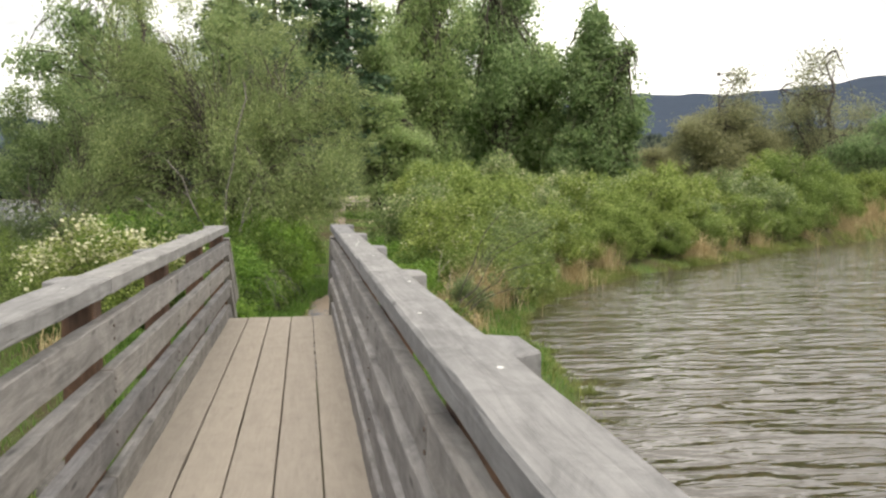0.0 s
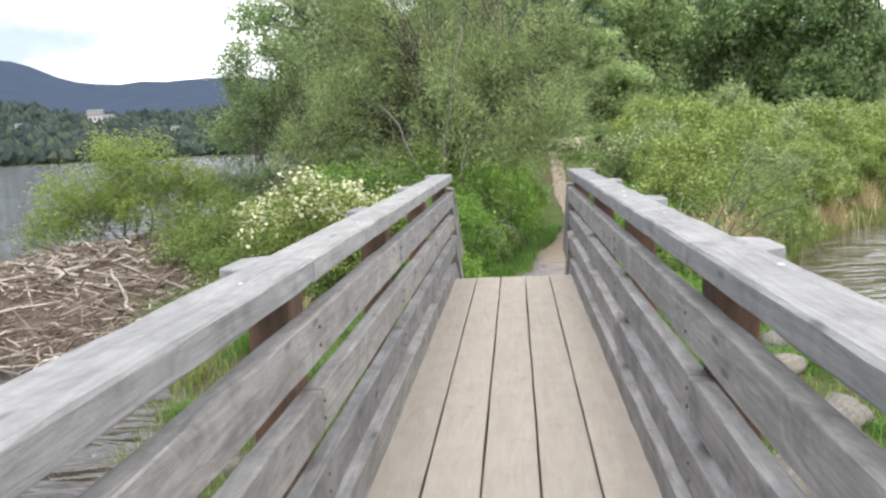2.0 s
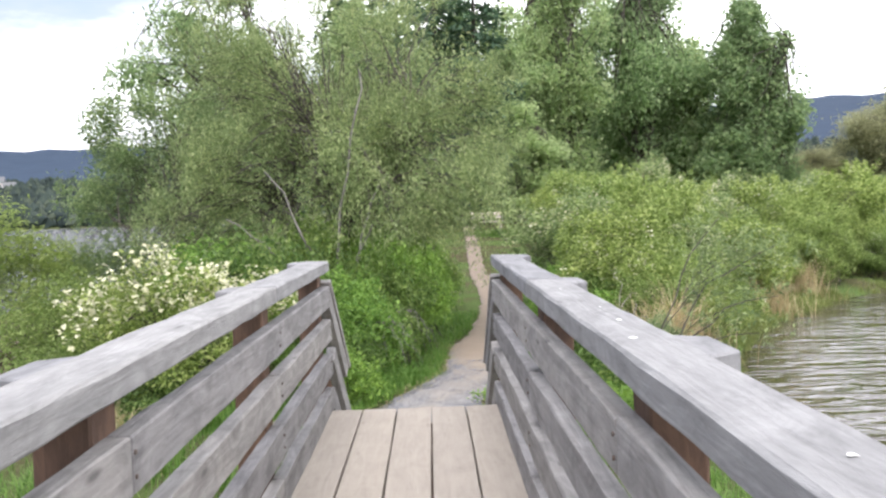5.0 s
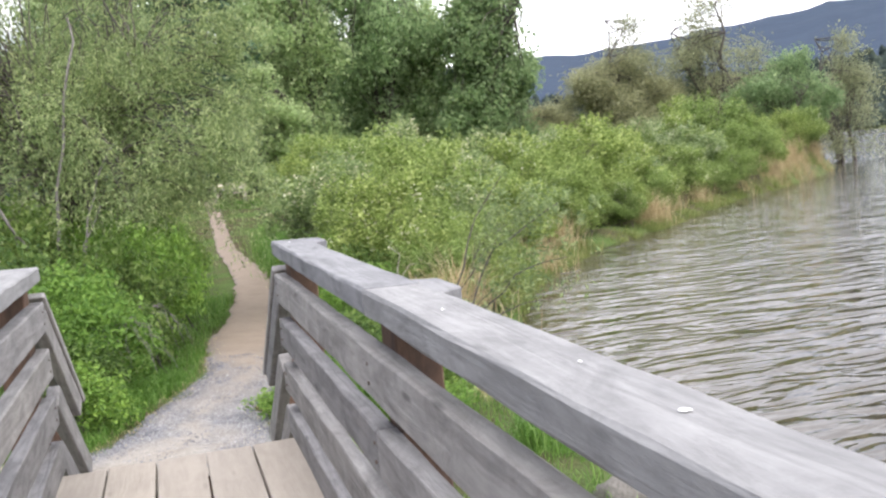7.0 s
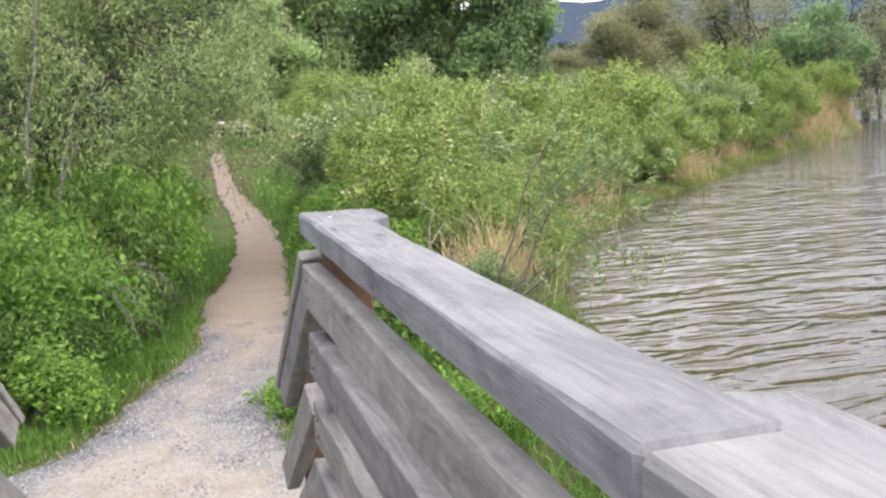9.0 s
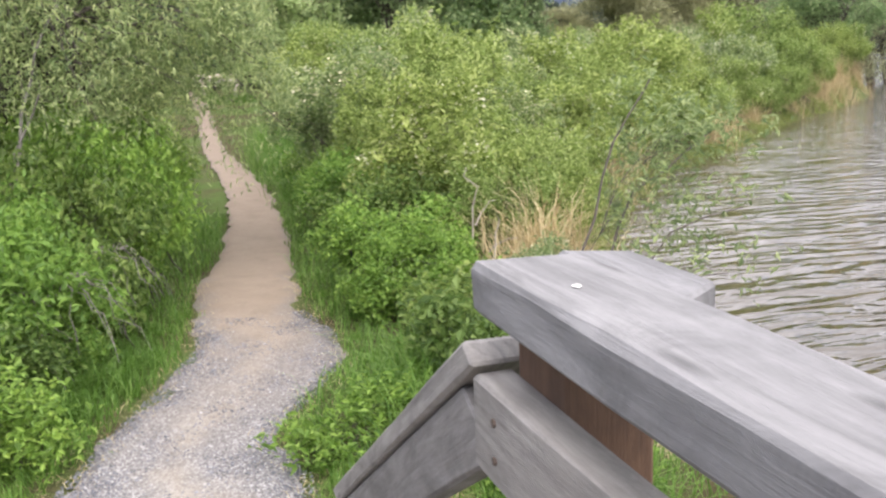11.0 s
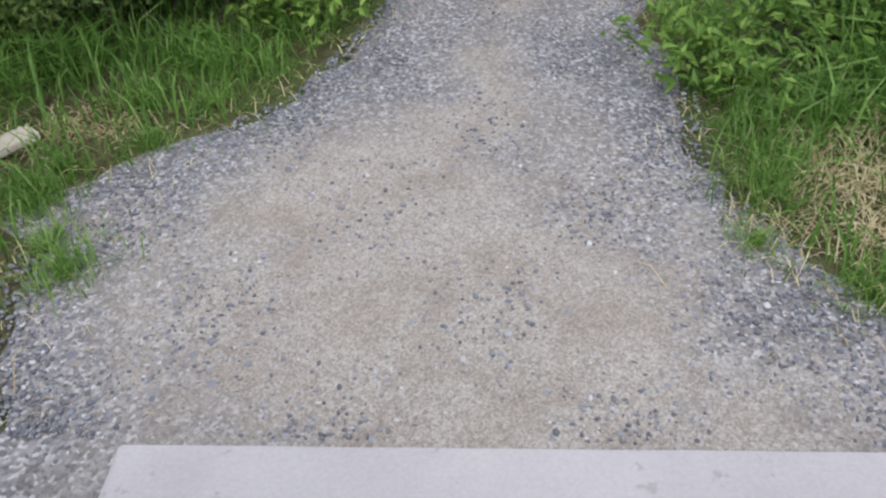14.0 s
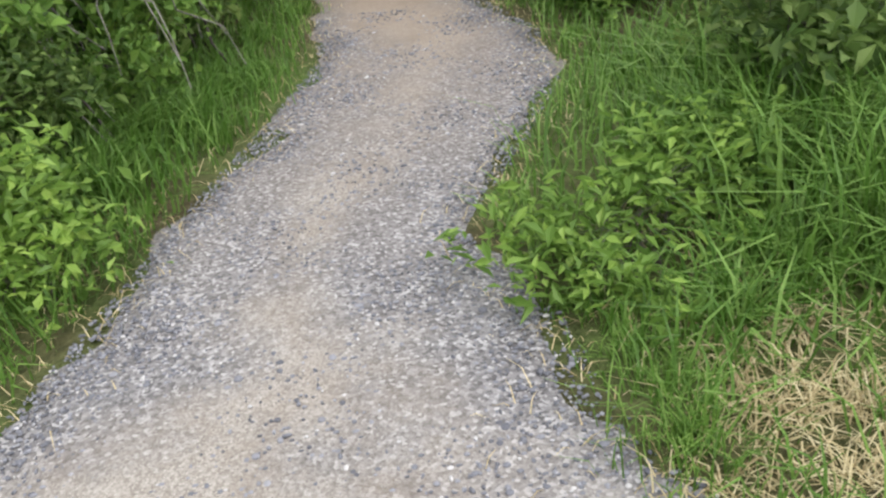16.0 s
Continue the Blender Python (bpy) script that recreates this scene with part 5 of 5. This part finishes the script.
def driftwood():
    rng = np.random.default_rng(23)

    def heap(x, y):
        return WATER_Z + 0.02 + 0.75 * np.exp(-((x + 7.6) / 2.2) ** 2 - ((y - 7.2) / 2.6) ** 2) + 0.3 * np.exp(-((x + 8.5) / 2.6) ** 2 - ((y - 4.4) / 2.0) ** 2)

    n = 5600
    x = rng.uniform(-12.5, -5.0, n)
    y = 0.7 + 9.9 * rng.random(n) + 0.3 * (-(x + 5)) * rng.random(n)
    a = rng.uniform(0, math.pi, n)
    ln = 0.12 + 0.8 * rng.random(n) ** 2
    paths = []
    for i in range(n):
        c = np.array([x[i], y[i], heap(x[i], y[i]) + 0.03 + 0.06 * rng.random()])
        d = np.array([math.cos(a[i]), math.sin(a[i]), rng.normal() * 0.28]) * ln[i] / 2
        r = rng.uniform(0.004, 0.017)
        paths.append((np.array([c - d, c + rng.normal(size=3) * 0.02, c + d]), np.array([r, r, r * 0.4])))
    v, f = tubes(paths, 5)
    ob = new("driftwood_litter", mesh_of("driftwood_litter", v, f, M_LITTER, True))
    tagged(ob, "heaped broken sticks and bark washed ashore", "driftwood", kind="stuff")
    gx_, gy_ = np.meshgrid(np.linspace(-13.5, -4.4, 66), np.linspace(0.3, 11.5, 66))
    gz_ = heap(gx_, gy_) - 0.05 + 0.03 * np.sin(gx_ * 5) * np.sin(gy_ * 6) - np.clip((1.2 - gy_) * 0.6, 0, 1) - np.clip((-12.3 - gx_) * 0.5, 0, 1)
    i = np.arange(gx_.size).reshape(gx_.shape)
    q = np.stack([i[:-1, :-1], i[:-1, 1:], i[1:, 1:], i[1:, :-1]], axis=-1).reshape(-1, 4)
    ob = new("driftwood_bed", mesh_of("driftwood_bed", np.stack([gx_, gy_, gz_], -1).reshape(-1, 3), q, M_MATTED, True))
    tagged(ob, "bank of matted bark and rotted sticks", "driftwood", kind="stuff")
    for k in range(13):
        cx, cy = rng.uniform(-11.5, -5.6), rng.uniform(2.2, 9.5)
        an, l = rng.uniform(0.0, 3.1), rng.uniform(1.0, 2.6)
        d = np.array([math.cos(an), math.sin(an)]) * l / 2
        pa = (cx - d[0], cy - d[1], heap(cx - d[0], cy - d[1]) + 0.09)
        pb = (cx + d[0], cy + d[1], heap(cx + d[0], cy + d[1]) + 0.12)
        log("driftwood_log", pa, pb, rng.uniform(0.022, 0.045), rng.uniform(0.01, 0.02), "bleached grey driftwood branch lying on the heap", M_DRIFT, 200 + k, "driftwood branches")


driftwood()


def boulder(x, y, s, seed):
    bm = bmesh.new()
    bmesh.ops.create_icosphere(bm, subdivisions=3, radius=1.0)
    for v in bm.verts:
        k = noise.noise(v.co * 1.1 + Vector((seed * 3.1, 0, 0))) * 0.35 + noise.noise(v.co * 2.7 + Vector((0, seed, 0))) * 0.13
        v.co = v.co * (1 + k)
        v.co.z *= 0.62
    ob = new("boulder", from_bm("boulder", bm, M_STONE, True))
    ob.matrix_basis = pose(x, y, ground_at(x, y) + 0.1 * s, 0, 0, seed * 47)
    ob.scale = (s, s * 0.8, s)
    tagged(ob, "rounded grey boulder on the bank under the bridge", "rock", "boulders on the bank")


for k, (x, y, s) in enumerate(((2.7, -1.9, 0.26), (2.3, -2.7, 0.3), (2.9, -2.6, 0.2), (2.6, -0.7, 0.18), (1.9, -3.4, 0.28), (2.8, 0.3, 0.2), (-1.6, -3.2, 0.3), (-2.2, -2.8, 0.24), (-2.8, -3.0, 0.2), (1.3, -3.6, 0.25))):
    boulder(x, y, s, k + 1)


def pebbles():
    rng = np.random.default_rng(31)
    n = 17000
    y = 2.05 + 5.0 * rng.random(n) ** 1.3
    u = 0.95 * np.clip(np.where(rng.random(n) < 0.55, -1, 1) * (1.0 - np.abs(rng.normal(size=n)) * 0.42), -1.05, 1.05)
    loose = rng.random(n) < 0.3
    u = np.where(loose, rng.uniform(-0.9, 0.9, n), u)
    x = np.interp(y, P_Y, P_X) + u * np.interp(y, P_Y, P_W)
    z = land(x, y) + np.where(loose, 0.0145, 0.012)
    s = rng.uniform(0.003, 0.0075, n) * (1 + 0.5 * (rng.random(n) < 0.06))
    bm = bmesh.new()
    bmesh.ops.create_icosphere(bm, subdivisions=1, radius=1.0)
    bm.verts.ensure_lookup_table()
    bv = np.array([v.co[:] for v in bm.verts])
    bf = np.array([[v.index for v in f.verts] for f in bm.faces])
    bm.free()
    V = bv[None] * (s[:, None, None] * (1 + 0.35 * rng.normal(size=(n, 1, 3)).clip(-1.5, 1.5))) * np.array([1, 1, 0.65]) + np.stack([x, y, z], -1)[:, None]
    F = bf[None] + (np.arange(n) * len(bv))[:, None, None]
    ob = new("loose_gravel", mesh_of("loose_gravel", V.reshape(-1, 3), F.reshape(-1, 3), M_PEBBLE))
    tagged(ob, "loose grey gravel along the path's edges", "gravel", kind="stuff")


pebbles()

# bench at the far end of the path
bench = thing("park_bench", pose(2.98, 36.0, ground_at(2.98, 36.0), 0, 0, 6), "pale wooden slatted bench at the end of the path", "bench")
for k in range(3):
    part("seat_slat", timber("seat_slat", (1.5, 0.12, 0.04), M_BENCH, 0.005, 0.6, 0.001, 300 + k), bench, pose(0, -0.14 + k * 0.14, 0.46))
for k in range(2):
    part("back_slat", timber("back_slat", (1.5, 0.04, 0.13), M_BENCH, 0.005, 0.6, 0.001, 310 + k), bench, pose(0, 0.24, 0.66 + k * 0.17, -8))
for x in (-0.6, 0.6):
    part("leg", timber("leg", (0.07, 0.07, 0.46), M_BENCH, 0.004, 0.5, 0.001, 320), bench, pose(x, -0.14, 0.21))
    part("back_leg", timber("back_leg", (0.07, 0.05, 0.95), M_BENCH, 0.004, 0.5, 0.001, 321), bench, pose(x, 0.275, 0.43, -3))

# a stump, a pale plank and a dandelion beside the steps
log("stump", (3.2, 4.35, ground_at(3.2, 4.35) - 0.05), (3.27, 4.4, ground_at(3.2, 4.35) + 0.3), 0.06, 0.05, "short weathered stump at the water's edge", M_BARK, 401)["category"] = "stump"
plank = new("loose_plank", timber("loose_plank", (0.09, 0.8, 0.03), M_BENCH, 0.004, 0.3, 0.002, 402))
plank.matrix_basis = pose(-1.62, 3.0, ground_at(-1.62, 3.0) + 0.02, 0, 0, -38)
tagged(plank, "pale weathered board lying in the gravel", "board")
dandelion = thing("dandelion", planted(1.42, 2.35), "small yellow dandelion flower in the grass", "flower")
v, f = tubes([(np.array([[0, 0, 0], [0.004, 0, 0.03], [0.006, 0.004, 0.07]]), np.array([0.003, 0.003, 0.002]))], 5)
part("stem", mesh_of("dandelion_stem", v, f, M_GRASS), dandelion)
rng_d = np.random.default_rng(3)
a = rng_d.uniform(0, 2 * math.pi, 40)
v, f = leaf_quads(np.c_[0.006 + np.cos(a) * 0.008, 0.004 + np.sin(a) * 0.008, 0.072 + 0.003 * rng_d.random(40)], rng_d, 0.016, 0.4, 2.0)
part("bloom", mesh_of("dandelion_bloom", v, f, M_PETAL), dandelion, label="yellow petals")


def dropping(x, y, z, s, seed):
    rng = random.Random(seed)
    bm = bmesh.new()
    c = bm.verts.new((0, 0, 0.003))
    ring = [bm.verts.new((math.cos(k / 9 * 6.283) * s * rng.uniform(0.5, 1.1), math.sin(k / 9 * 6.283) * s * rng.uniform(0.5, 1.4), 0.0)) for k in range(9)]
    for k in range(9):
        bm.faces.new((c, ring[k], ring[(k + 1) % 9]))
    ob = new("bird_dropping", from_bm("bird_dropping", bm, M_DROPPING, True))
    ob.matrix_basis = pose(x, y, z + 0.002)
    tagged(ob, "dried white bird dropping on the rail cap", "dropping", "droppings on the rail cap")


for k, (x, y, s) in enumerate(((0.79, -3.84, 0.016), (0.80, -3.5, 0.008), (0.75, -4.2, 0.02), (0.79, -5.3, 0.015), (0.82, -6.9, 0.017), (0.74, -7.9, 0.012), (0.8, -8.8, 0.018), (0.77, -2.8, 0.012), (0.76, -0.1, 0.015), (-0.57, -6.9, 0.014), (-0.55, -5.2, 0.01))):
    dropping(x, y, CAP_T, s * 0.65, k)
